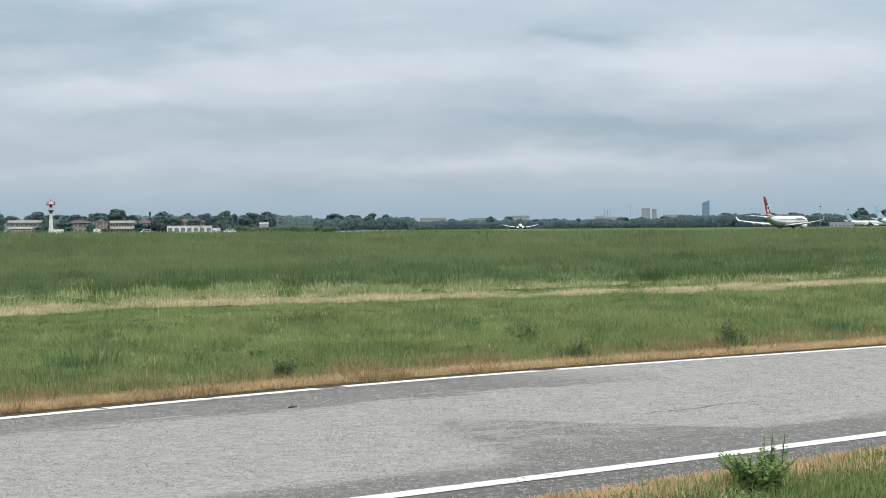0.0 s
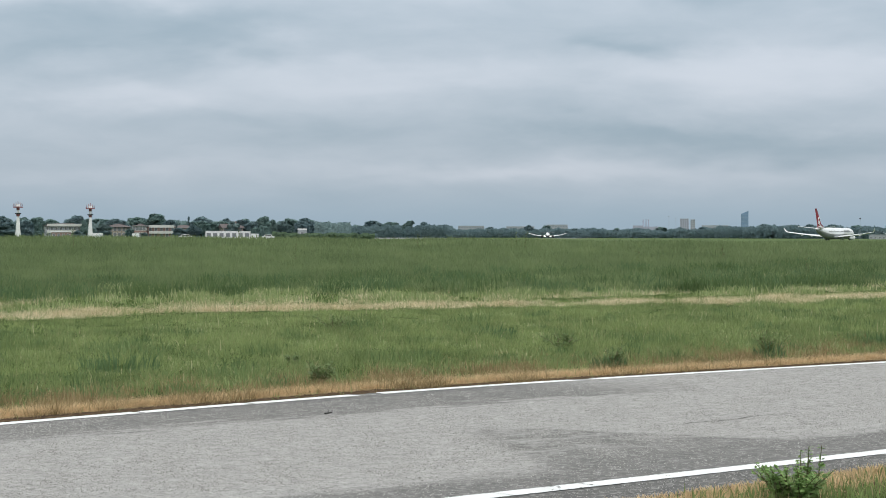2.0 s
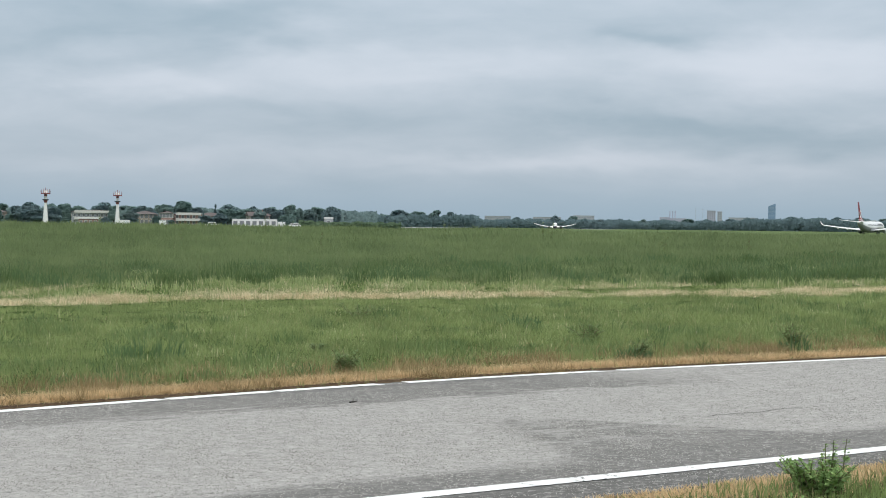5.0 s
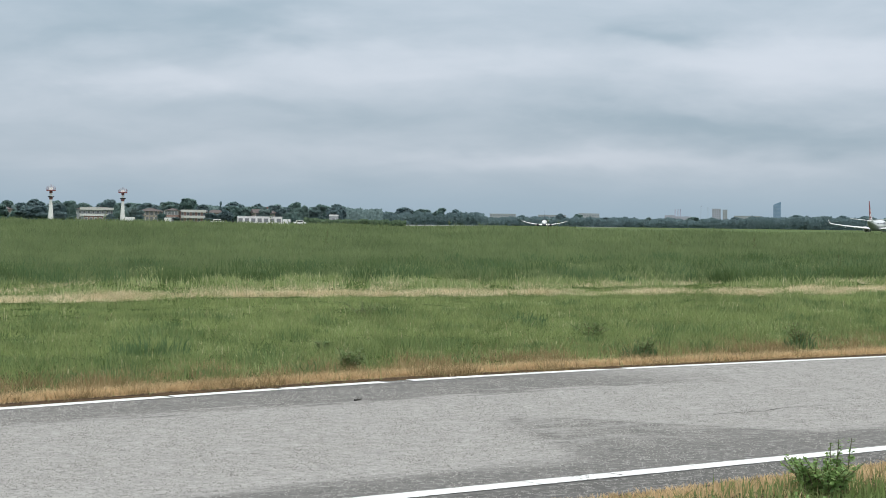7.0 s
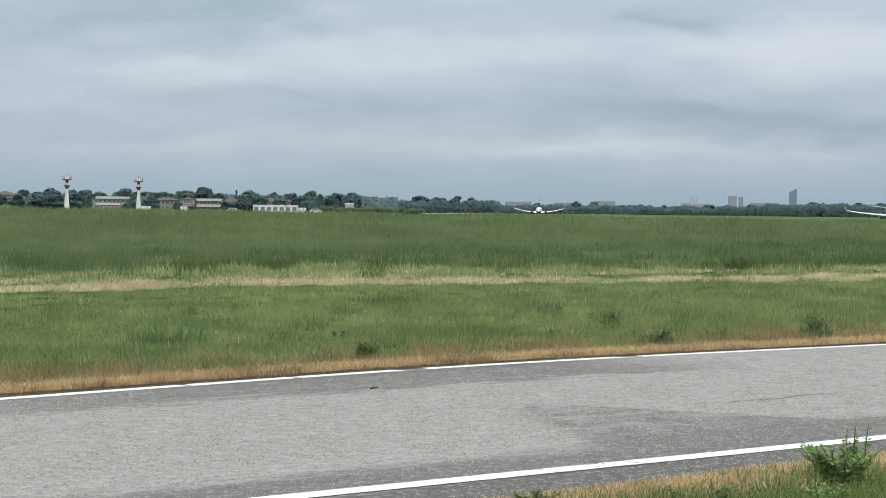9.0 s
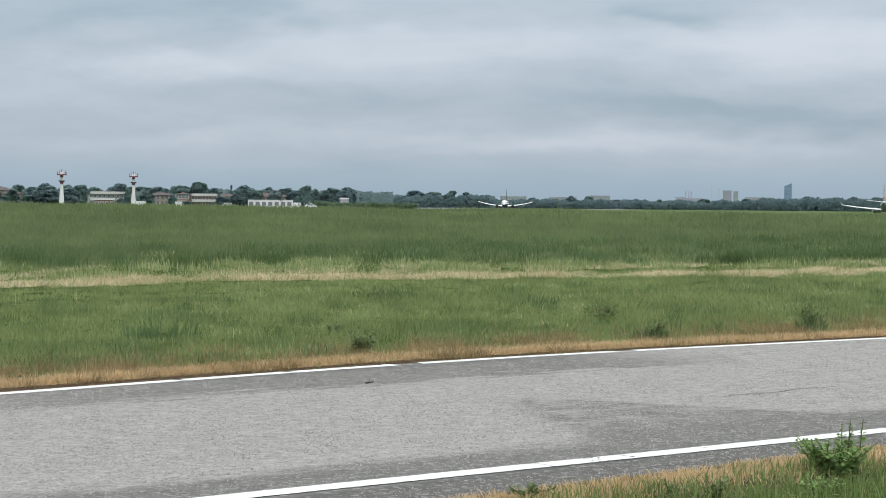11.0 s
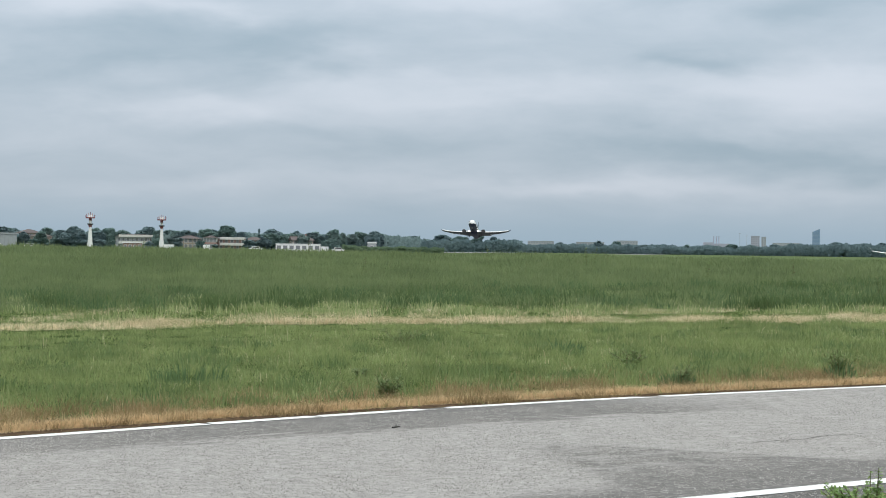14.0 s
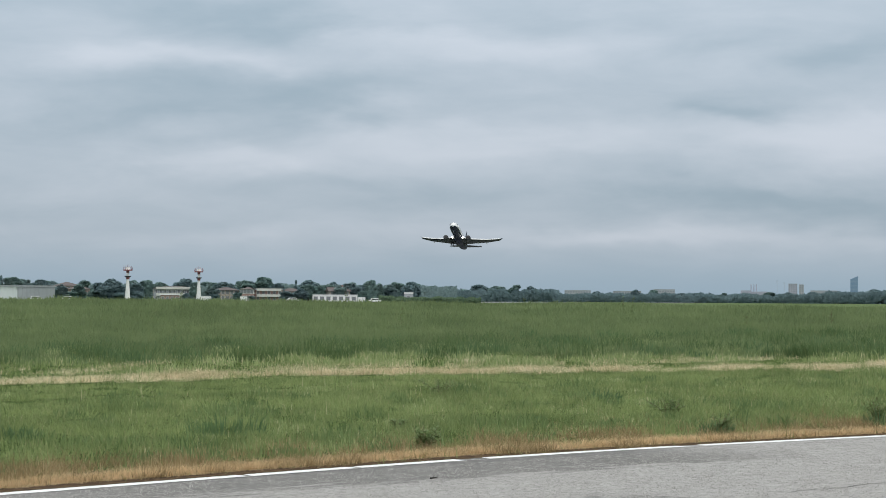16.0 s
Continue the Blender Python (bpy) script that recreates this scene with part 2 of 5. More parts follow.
ASPHALT = asphalt_material()
GROUND = ground_material()
LINE_PAINT = material("road_paint", (0.84, 0.85, 0.86), (0.70, 0.70, 0.69), 3.0, 0.6, bump=0.1, fine=45)
CHIPS = bpy.data.materials.new("stone_chips")
CHIPS.use_nodes = True
chip_tree = CHIPS.node_tree
chip_each = chip_tree.nodes.new("ShaderNodeNewGeometry").outputs["Random Per Island"]
chip_tone = mix_colour(chip_tree, ramp(chip_tree, chip_each, 0.15, 0.5), (0.16, 0.154, 0.145), (0.32, 0.31, 0.295))
chip_tone = mix_colour(chip_tree, ramp(chip_tree, chip_each, 0.72, 1.0), chip_tone, (0.43, 0.42, 0.40))
chip_tree.links.new(chip_tone, chip_tree.nodes["Principled BSDF"].inputs["Base Color"])
chip_tree.nodes["Principled BSDF"].inputs["Roughness"].default_value = 0.85
CRACK = material("tar_crack", (0.04, 0.037, 0.033), (0.06, 0.055, 0.05), 12, 0.9)
RUNWAY = material("runway_asphalt", (0.20, 0.205, 0.205), (0.17, 0.172, 0.172), 0.05, 0.85, fine=1.0)
GRASS_MID = blade_material("verge_grass", (0.13, 0.182, 0.066), (0.355, 0.43, 0.174), (0.42, 0.40, 0.21), 0.14, 0.32)
GRASS_NEAR = blade_material("near_grass", (0.125, 0.185, 0.06), (0.27, 0.35, 0.125), (0.42, 0.37, 0.20), 0.12, 0.9)
GRASS_TALL = blade_material("tall_grass", (0.13, 0.178, 0.08), (0.275, 0.345, 0.163), (0.27, 0.31, 0.16), 0.08, 0.12, 0.5, 0.12)
GRASS_LIGHT = blade_material("regrown_grass", (0.13, 0.195, 0.064), (0.305, 0.385, 0.148), (0.58, 0.52, 0.30), 0.2, 0.5)
GRASS_DRY = blade_material("dry_grass", (0.50, 0.36, 0.20), (0.88, 0.68, 0.42), (0.30, 0.23, 0.11), 0.14, 2.5)
GRASS_BROWN = blade_material("browned_grass", (0.19, 0.145, 0.07), (0.42, 0.31, 0.16), (0.60, 0.47, 0.28), 0.2, 0.8)
TEAL_TUFT = blade_material("blue_green_tuft", (0.085, 0.15, 0.066), (0.17, 0.255, 0.11), (0.24, 0.3, 0.14), 0.1, 0.8)
GRASS_DEEP = blade_material("deep_green_grass", (0.105, 0.165, 0.064), (0.225, 0.305, 0.122), (0.28, 0.28, 0.14), 0.06, 0.6)
GRASS_PALE = blade_material("pale_green_grass", (0.24, 0.31, 0.125), (0.42, 0.48, 0.225), (0.62, 0.58, 0.36), 0.2, 0.6)
STRAW = blade_material("cut_straw", (0.60, 0.49, 0.30), (0.92, 0.81, 0.58), (0.24, 0.25, 0.11), 0.3, 0.35)
WEED_LEAF = blade_material("weed_leaf", (0.17, 0.28, 0.10), (0.34, 0.49, 0.18), (0.40, 0.48, 0.21), 0.15, 2.0)
DARK_WEED = blade_material("dark_weed", (0.14, 0.20, 0.085), (0.235, 0.31, 0.125), (0.16, 0.15, 0.07), 0.2, 1.0)
GRASS_TUFT = blade_material("tuft_grass", (0.15, 0.24, 0.085), (0.31, 0.43, 0.16), (0.32, 0.32, 0.16), 0.12, 0.6)
DARK_TUFT = blade_material("dark_tuft_grass", (0.075, 0.13, 0.05), (0.16, 0.23, 0.09), (0.2, 0.24, 0.1), 0.12, 0.6)
STEM = material("weed_stem", (0.10, 0.15, 0.05), (0.16, 0.13, 0.07), 20, 0.7)
BARK = material("tree_bark", (0.10, 0.085, 0.07), (0.06, 0.05, 0.042), 3.0, 0.95, bump=0.5)


def crown_material(name, a, b):
    m = blade_material(name, a, b, tuple(c * 1.15 for c in b), 0.1, 0.05, 0.5)
    return m


# Distance haze is painted into the crown and far woods colours, pale blue-grey.
HAZY_CROWNS = [crown_material("hazy_crown_dark", (0.165, 0.255, 0.28), (0.255, 0.35, 0.37)),
          crown_material("hazy_crown_green", (0.165, 0.265, 0.255), (0.255, 0.36, 0.335)),
          crown_material("hazy_crown_grey", (0.17, 0.255, 0.26), (0.265, 0.35, 0.345))]
HAZY_WOODS = crown_material("far_woods", (0.125, 0.195, 0.215), (0.20, 0.28, 0.295))
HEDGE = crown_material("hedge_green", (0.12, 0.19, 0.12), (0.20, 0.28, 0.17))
WHITE = material("white_paint", (0.80, 0.80, 0.79), (0.70, 0.70, 0.69), 0.3, 0.35, fine=4)
AIR_WHITE = material("aircraft_white", (0.82, 0.82, 0.82), (0.74, 0.75, 0.76), 0.2, 0.28, fine=3)
NAVY = material("aircraft_navy", (0.012, 0.018, 0.05), (0.02, 0.025, 0.06), 0.3, 0.55)
RED = material("aircraft_red", (0.27, 0.014, 0.028), (0.22, 0.012, 0.024), 0.3, 0.3)
PALE_BLUE = material("aircraft_blue", (0.40, 0.55, 0.68), (0.34, 0.50, 0.64), 0.3, 0.35)
WING_GREY = material("wing_metal", (0.60, 0.61, 0.63), (0.52, 0.53, 0.55), 0.4, 0.4)
BELLY_GREY = material("belly_grey", (0.33, 0.34, 0.36), (0.27, 0.28, 0.30), 0.4, 0.5)
# Dark grey paint; under the departing wings it also stands in for shade.
DARK_GREY = material("dark_paint_and_shade", (0.055, 0.058, 0.066), (0.045, 0.048, 0.055), 0.4, 0.6)
DARK = material("dark_metal", (0.03, 0.03, 0.033), (0.05, 0.05, 0.052), 1.0, 0.5, 0.4)
DARK_STEEL = material("galvanized_steel", (0.16, 0.17, 0.18), (0.12, 0.125, 0.13), 8, 0.6, 0.3)
RUBBER = material("tyre_rubber", (0.02, 0.02, 0.02), (0.035, 0.035, 0.035), 3, 0.85)
GLASS = material("dark_glass", (0.02, 0.025, 0.03), (0.035, 0.04, 0.045), 0.5, 0.08)
PALE_RED = material("faded_red", (0.50, 0.30, 0.29), (0.44, 0.27, 0.26), 0.5, 0.6)
# Window glass of the far blocks, lightened to hold the distance haze.
FAR_GLASS = material("hazy_glass", (0.27, 0.29, 0.32), (0.31, 0.33, 0.36), 0.5, 0.2)
HOUSE_GLASS = material("window_glass", (0.19, 0.20, 0.215), (0.24, 0.25, 0.265), 0.5, 0.1)
SIGNAL_RED = material("signal_red", (0.27, 0.085, 0.09), (0.22, 0.085, 0.09), 0.5, 0.6)
PLASTER = material("pale_plaster", (0.66, 0.655, 0.63), (0.57, 0.565, 0.54), 0.15, 0.85, fine=2)
PINK_PLASTER = material("pink_plaster", (0.42, 0.33, 0.30), (0.36, 0.28, 0.26), 0.15, 0.9, fine=2)
BRICK = material("brick_wall", (0.37, 0.24, 0.215), (0.31, 0.205, 0.19), 0.3, 0.9, fine=3)
# Pink render of the far city with haze mixed in as blue-grey.
HAZY_PINK = material("hazy_pink_render", (0.40, 0.41, 0.49), (0.36, 0.375, 0.45), 0.15, 0.9, fine=2)
OCHRE = material("ochre_plaster", (0.36, 0.31, 0.25), (0.32, 0.27, 0.22), 0.2, 0.9, fine=2)
TILE = material("roof_tile", (0.12, 0.10, 0.10), (0.10, 0.085, 0.085), 0.4, 0.9, fine=3)
CONCRETE = material("concrete", (0.37, 0.395, 0.425), (0.32, 0.345, 0.375), 0.1, 0.9, fine=1)
SHEET = material("sheet_metal", (0.76, 0.79, 0.80), (0.69, 0.72, 0.73), 0.08, 0.5, 0.2, fine=1)
SHEET_GREY = material("grey_sheet_metal", (0.40, 0.42, 0.44), (0.35, 0.37, 0.39), 0.08, 0.5, 0.2, fine=1)
# Skyscraper panels and blue glass, paled so the colour carries distance haze.
HAZY_BLUE = material("hazy_blue_panel", (0.28, 0.36, 0.46), (0.25, 0.33, 0.43), 0.05, 0.5)
HAZY_BLUE_GLASS = material("hazy_tower_glass", (0.19, 0.29, 0.42), (0.22, 0.32, 0.45), 0.02, 0.2, fine=0.3)
LAMP = bpy.data.materials.new("landing_lamp")
LAMP.use_nodes = True
LAMP.node_tree.nodes["Principled BSDF"].inputs["Emission Color"].default_value = (1.0, 0.96, 0.82, 1)
LAMP.node_tree.nodes["Principled BSDF"].inputs["Emission Strength"].default_value = 14.0

# ---- mesh helpers ----


def part(name, bm, mat, parent=None, label="", smooth=False):
    """One mesh object from a bmesh, under a thing or a part."""
    me = bpy.data.meshes.new(name)
    bm.to_mesh(me)
    bm.free()
    me.materials.append(mat)
    if smooth:
        for f in me.polygons:
            f.use_smooth = True
    ob = new(name, me)
    ob.parent = parent
    if label:
        tagged(ob, label)
    return ob


def thing(name, m, label, category, group="", kind=""):
    ob = new(name)
    ob.empty_display_size = 0.2
    ob.matrix_world = m
    return tagged(ob, label, category, group, kind)


def box(bm, x0, y0, z0, x1, y1, z1, bevel=0.0):
    made = bmesh.ops.create_cube(bm, size=1, matrix=Matrix.LocRotScale(((x0 + x1) / 2, (y0 + y1) / 2, (z0 + z1) / 2), None, (abs(x1 - x0), abs(y1 - y0), abs(z1 - z0))))
    if bevel:
        edges = list({e for v in made["verts"] for e in v.link_edges})
        bmesh.ops.bevel(bm, geom=edges, offset=bevel, segments=1, affect="EDGES")
    return bm


def boxed(*args, **kw):
    return box(bmesh.new(), *args, **kw)


def rod(bm, a, b, r0, r1=None, n=8):
    a, b = Vector(a), Vector(b)
    d = b - a
    m = Matrix.Translation((a + b) / 2) @ d.to_track_quat("Z", "Y").to_matrix().to_4x4()
    bmesh.ops.create_cone(bm, cap_ends=True, segments=n, radius1=r0, radius2=r0 if r1 is None else r1, depth=d.length, matrix=m)
    return bm


def rodded(*args, **kw):
    return rod(bmesh.new(), *args, **kw)


def tube(sections, n=20):
    """A closed skin along y: sections of (y, centre z, half width, half height)."""
    bm = bmesh.new()
    rings = []
    for y, z, a, c in sections:
        rings.append([bm.verts.new((a * math.cos(2 * math.pi * i / n), y, z + c * math.sin(2 * math.pi * i / n))) for i in range(n)])
    for r, s in zip(rings, rings[1:]):
        for i in range(n):
            bm.faces.new((r[i], r[(i + 1) % n], s[(i + 1) % n], s[i]))
    bm.faces.new(rings[0])
    bm.faces.new(rings[-1][::-1])
    bmesh.ops.recalc_face_normals(bm, faces=bm.faces)
    return bm


def slab(stations):
    """A wing-like body through stations of (leading point, trailing point, thickness, thickness axis)."""
    bm = bmesh.new()
    rings = []
    for lead, trail, thick, axis in stations:
        lead, trail, axis = Vector(lead), Vector(trail), Vector(axis)
        ring = []
        for f, t in ((0, 0.0), (0.12, 0.8), (0.4, 1.0), (1, 0.08), (0.4, -0.75), (0.12, -0.6)):
            ring.append(bm.verts.new(lead.lerp(trail, f) + axis * (t * thick / 2)))
        rings.append(ring)
    k = len(rings[0])
    for r, s in zip(rings, rings[1:]):
        for i in range(k):
            bm.faces.new((r[i], r[(i + 1) % k], s[(i + 1) % k], s[i]))
    bm.faces.new(rings[0])
    bm.faces.new(rings[-1][::-1])
    bmesh.ops.recalc_face_normals(bm, faces=bm.faces)
    return bm


def raw_mesh(name, co, tris, mat, quads=None):
    """A mesh from numpy arrays of corners and triangles."""
    me = bpy.data.meshes.new(name)
    nt_ = len(tris)
    me.vertices.add(len(co))
    me.vertices.foreach_set("co", np.ascontiguousarray(co, dtype=np.float32).ravel())
    me.loops.add(nt_ * 3)
    me.loops.foreach_set("vertex_index", np.ascontiguousarray(tris, dtype=np.int32).ravel())
    me.polygons.add(nt_)
    me.polygons.foreach_set("loop_start", np.arange(0, nt_ * 3, 3, dtype=np.int32))
    me.update(calc_edges=True)
    me.materials.append(mat)
    return me


rng = np.random.default_rng(7)


def ground_height(x, y):
    """A low swell in the meadow, level by the road, a slight fall far out."""
    r = np.hypot(x, y)
    b = np.degrees(np.arctan2(x, y))
    swell = 1.10 - 0.08 * np.exp(-((b + 2.5) / 2.5) ** 2) + 0.07 * np.clip((-b - 4) / 8, 0, 1) - 0.17 * np.clip((b + 1) / 5, 0, 1)
    z = swell * np.exp(-((r - 150) / 55.0) ** 2)
    s = np.clip((r - 1150) / 250, 0, 1)
    return z - 1.2 * s * s * (3 - 2 * s) - 0.03


def blades(name, xy, height, width, mat, label, lean=0.35, segments=1, z=None, category="grass"):
    """Many grass blades as one object of stuff."""
    n = len(xy)
    turn = rng.uniform(0, 2 * np.pi, n)
    side = np.stack([np.cos(turn), np.sin(turn), np.zeros(n)], 1) * (width / 2)[:, None]
    tilt = rng.uniform(0, 2 * np.pi, n)
    amount = np.abs(rng.normal(0, lean, n))[:, None] * height[:, None]
    bend = np.stack([np.cos(tilt), np.sin(tilt), np.zeros(n)], 1) * amount
    base = np.stack([xy[:, 0], xy[:, 1], ground_height(xy[:, 0], xy[:, 1]) if z is None else z], 1)
    upward = np.zeros((n, 3))
    upward[:, 2] = height
    if segments == 1:
        co = np.stack([base - side, base + side, base + upward + bend], 1).reshape(-1, 3)
        tris = np.arange(n * 3).reshape(-1, 3)
    else:
        mid = base + upward * 0.6 + bend * 0.35
        co = np.stack([base - side * 0.8, base + side * 0.8, mid - side, mid + side, base + upward * 0.97 + bend], 1).reshape(-1, 3)
        o = (np.arange(n) * 5)[:, None]
        tris = np.concatenate([o + np.array([[0, 1, 3]]), o + np.array([[0, 3, 2]]), o + np.array([[2, 3, 4]])], 1).reshape(-1, 3)
    return tagged(new(name, raw_mesh(name, co, tris, mat)), label, category, kind="stuff")


def from_road(u, v):
    c, s = math.cos(radians(ROAD_TURN)), math.sin(radians(ROAD_TURN))
    return np.stack([u * c - v * s, u * s + v * c], 1)


def in_wedge(xy, left=-23, right=17):
    b = np.degrees(np.arctan2(xy[:, 0], xy[:, 1]))
    return (b > left) & (b < right)


def smooth_noise(xy, scale, seed):
    """A cheap value field in 0..1 out of a few sine waves."""
    r = np.random.default_rng(seed)
    out = np.zeros(len(xy))
    for k in range(7):
        a, f, p = r.uniform(0, np.pi), r.uniform(0.5, 2.0) / scale, r.uniform(0, 6.28)
        out += np.sin((xy[:, 0] * math.cos(a) + xy[:, 1] * math.sin(a)) * f * 2 * np.pi + p)
    return np.clip(0.5 + out / 7, 0, 1)


def spot(bearing, distance, z=None, turn=0.0):
    """A pose on the ground at a bearing (degrees to the right of north) and distance; it faces back along the bearing when turn is 0."""
    x, y = distance * math.sin(radians(bearing)), distance * math.cos(radians(bearing))
    zz = float(ground_height(np.array([x]), np.array([y]))[0]) if z is None else z
    return pose(x, y, zz, 0, 0, -bearing + turn)


# ---- ground, road, runway ----


def build_ground():
    radii = np.concatenate([[0.0], np.geomspace(1.5, 4900, 110)])
    steps = 180
    co = [(0, 0, -0.03)]
    for r in radii[1:]:
        a = np.arange(steps) * 2 * np.pi / steps
        x, y = r * np.sin(a), r * np.cos(a)
        co.extend(zip(x, y, ground_height(x, y)))
    tris = [(0, 1 + (i + 1) % steps, 1 + i) for i in range(steps)]
    for k in range(len(radii) - 2):
        a, b = 1 + k * steps, 1 + (k + 1) * steps
        for i in range(steps):
            j = (i + 1) % steps
            tris += [(a + i, a + j, b + j), (a + i, b + j, b + i)]
    me = raw_mesh("ground", np.array(co), np.array(tris), GROUND)
    for f in me.polygons:
        f.use_smooth = True
    return tagged(new("ground", me), "flat green airfield meadow with mown and dry stretches", "ground", kind="structure")


build_ground()


def bow(u):
    """The far edge bends away a little to both sides."""
    return 0.2 - 0.75 * (1 - math.exp(-((u - 15.3) / 7.0) ** 2))


def lean(u):
    return -0.28 * math.tanh((u - 10) / 6.0)


def ragged_strip(u0, u1, v0, v1, z, step, jitter, holes=(), low=None, high=None):
    """A flat strip with slightly uneven edges, broken where holes are; low and high bend its two edges."""
    bm = bmesh.new()
    r = random.Random(int(v0 * 100))
    u, last = u0, None
    while u <= u1:
        a = v0 + r.uniform(-jitter, jitter) + (low(u) if low else 0)
        b = v1 + r.uniform(-jitter, jitter) + (high(u) if high else 0)
        for h0, h1 in holes:
            if h0 < u < h1:
                b = a + (v1 - v0) * r.uniform(0.01, 0.12)
        pair = (bm.verts.new((u, a, z)), bm.verts.new((u, b, z)))
        if last:
            bm.faces.new((last[0], pair[0], pair[1], last[1]))
        last = pair
        u += step
    return bm


def build_road():
    top = ragged_strip(-120, 200, NEAR_EDGE, FAR_EDGE, 0.0, 0.12, 0.03, high=bow)
    rim = [e for e in top.edges if e.is_boundary]
    skirt = bmesh.ops.extrude_edge_only(top, edges=rim)
    bmesh.ops.translate(top, verts=[g for g in skirt["geom"] if isinstance(g, bmesh.types.BMVert)], vec=(0, 0, -0.08))
    road = part("road", top, ASPHALT)
    road.matrix_world = ROAD
    tagged(road, "worn pale grey asphalt perimeter road with dark patches", "road", kind="structure")
    far = part("edge_line", ragged_strip(-120, 200, FAR_LINE - 0.085, FAR_LINE + 0.085, 0.005, 0.03, 0.008, [(13.85, 14.2), (17.08, 17.38), (12.40, 12.47), (11.07, 11.12)], bow, bow), LINE_PAINT, road, "solid white painted edge line, chipped")
    near = part("edge_line", ragged_strip(-120, 200, NEAR_LINE - 0.095, NEAR_LINE + 0.095, 0.005, 0.03, 0.005, [], lean, lean), LINE_PAINT, road, "solid white painted edge line, chipped")
    r = random.Random(4)
    bm, last = bmesh.new(), None
    for k in range(34):
        u = 13.75 + k * 0.052
        v = 11.18 + 0.0022 * k + 0.035 * math.sin(k * 0.35) + r.uniform(-0.012, 0.012)
        w = 0.006 + 0.006 * r.random() * math.sin(math.pi * (k + 0.5) / 34)
        pair = (bm.verts.new((u, v - w, 0.003)), bm.verts.new((u, v + w, 0.003)))
        if last:
            bm.faces.new((last[0], pair[0], pair[1], last[1]))
        last = pair
    part("crack", bm, CRACK, road, "dark crack in the asphalt")
    for u, v0, v1 in ((9.22, 8.45, 9.15), (9.97, 8.6, 9.08), (10.72, 8.8, 9.0)):
        bm, last = bmesh.new(), None
        for k in range(12):
            v = v0 + (v1 - v0) * k / 11
            pair = (bm.verts.new((u + r.uniform(-0.005, 0.0), v, 0.0075)), bm.verts.new((u + r.uniform(0.001, 0.006), v, 0.0075)))
            if last:
                bm.faces.new((last[0], pair[0], pair[1], last[1]))
            last = pair
        part("crack", bm, CRACK, road, "dark crack across the white line")
    for k in range(14):
        u, v = r.uniform(9.6, 10.0), NEAR_LINE + r.uniform(-0.09, 0.09)
        w = r.uniform(0.005, 0.013)
        bm = bmesh.new()
        bm.faces.new([bm.verts.new((u + w * math.cos(a), v + w * r.uniform(0.6, 1.3) * math.sin(a), 0.008)) for a in (0, 1.1, 2.2, 3.3, 4.4, 5.4)])
        part("chip", bm, CRACK, road, "chipped spot in the white paint")
    return road


build_road()


def build_chippings():
    """Stone chips standing proud of the worn surface, as small three-sided points."""
    n = 560000
    u, v = rng.uniform(4.5, 34, n), rng.uniform(NEAR_EDGE + 0.05, FAR_EDGE - 0.3, n)
    xy = from_road(u, v)
    d = np.hypot(*xy.T)
    keep = in_wedge(xy, -19, 14) & (np.abs(v - NEAR_LINE) > 0.16) & (rng.uniform(0, 1, n) < np.clip(14 / d, 0, 1) ** 1.2 * np.clip(0.35 + (v - 9.3) / 2.0, 0.35, 1))
    xy = xy[keep]
    n = len(xy)
    size = rng.uniform(0.0025, 0.0065, n) * (0.8 + 0.6 * smooth_noise(xy, 0.6, 31))
    turn = rng.uniform(0, 6.28, n)
    top = np.stack([xy[:, 0] + rng.normal(0, 0.3, n) * size, xy[:, 1] + rng.normal(0, 0.3, n) * size, size * rng.uniform(0.5, 1.1, n)], 1)
    feet = [np.stack([xy[:, 0] + size * np.cos(turn + k * 2.09), xy[:, 1] + size * np.sin(turn + k * 2.09), np.full(n, -0.001)], 1) for k in range(3)]
    co = np.stack([top, *feet], 1).reshape(-1, 3)
    o = (np.arange(n) * 4)[:, None]
    tris = np.concatenate([o + np.array([[0, 1, 2]]), o + np.array([[0, 2, 3]]), o + np.array([[0, 3, 1]])], 1).reshape(-1, 3)
    tagged(new("stone_chippings", raw_mesh("stone_chippings", co, tris, CHIPS)), "pale and dark stone chippings in the worn asphalt", "gravel", kind="stuff")


build_chippings()

clod = thing("twig", ROAD @ pose(12.25, 13.98, 0.0, 0, 0, 10), "dark dry twig lying on the asphalt", "twig")
part("stick", rodded((-0.06, 0, 0.008), (0.06, 0.01, 0.012), 0.008, 0.004, 7), CRACK, clod)
part("side_twig", rodded((-0.02, 0, 0.010), (0.03, 0.03, 0.028), 0.005, 0.003, 6), CRACK, clod)

AIRFIELD_TURN = 6.75  # the runway's axis, degrees


def build_runway():
    axis = pose(-112, 420, 0, 0, 0, -AIRFIELD_TURN)
    bm = bmesh.new()
    rows = [(y, float(ground_height(np.array([(axis @ Vector((0, y, 0))).x]), np.array([(axis @ Vector((0, y, 0))).y]))[0]) + 0.06) for y in range(0, 2400, 50)]
    last = None
    for y, z in rows:
        pair = (bm.verts.new((-22, y, z)), bm.verts.new((22, y, z)))
        if last:
            bm.faces.new((last[0], last[1], pair[1], pair[0]))
        last = pair
    ob = part("runway", bm, RUNWAY)
    ob.matrix_world = axis
    tagged(ob, "long grey asphalt runway across the meadow", "runway", kind="structure")


build_runway()

# ---- aircraft ----


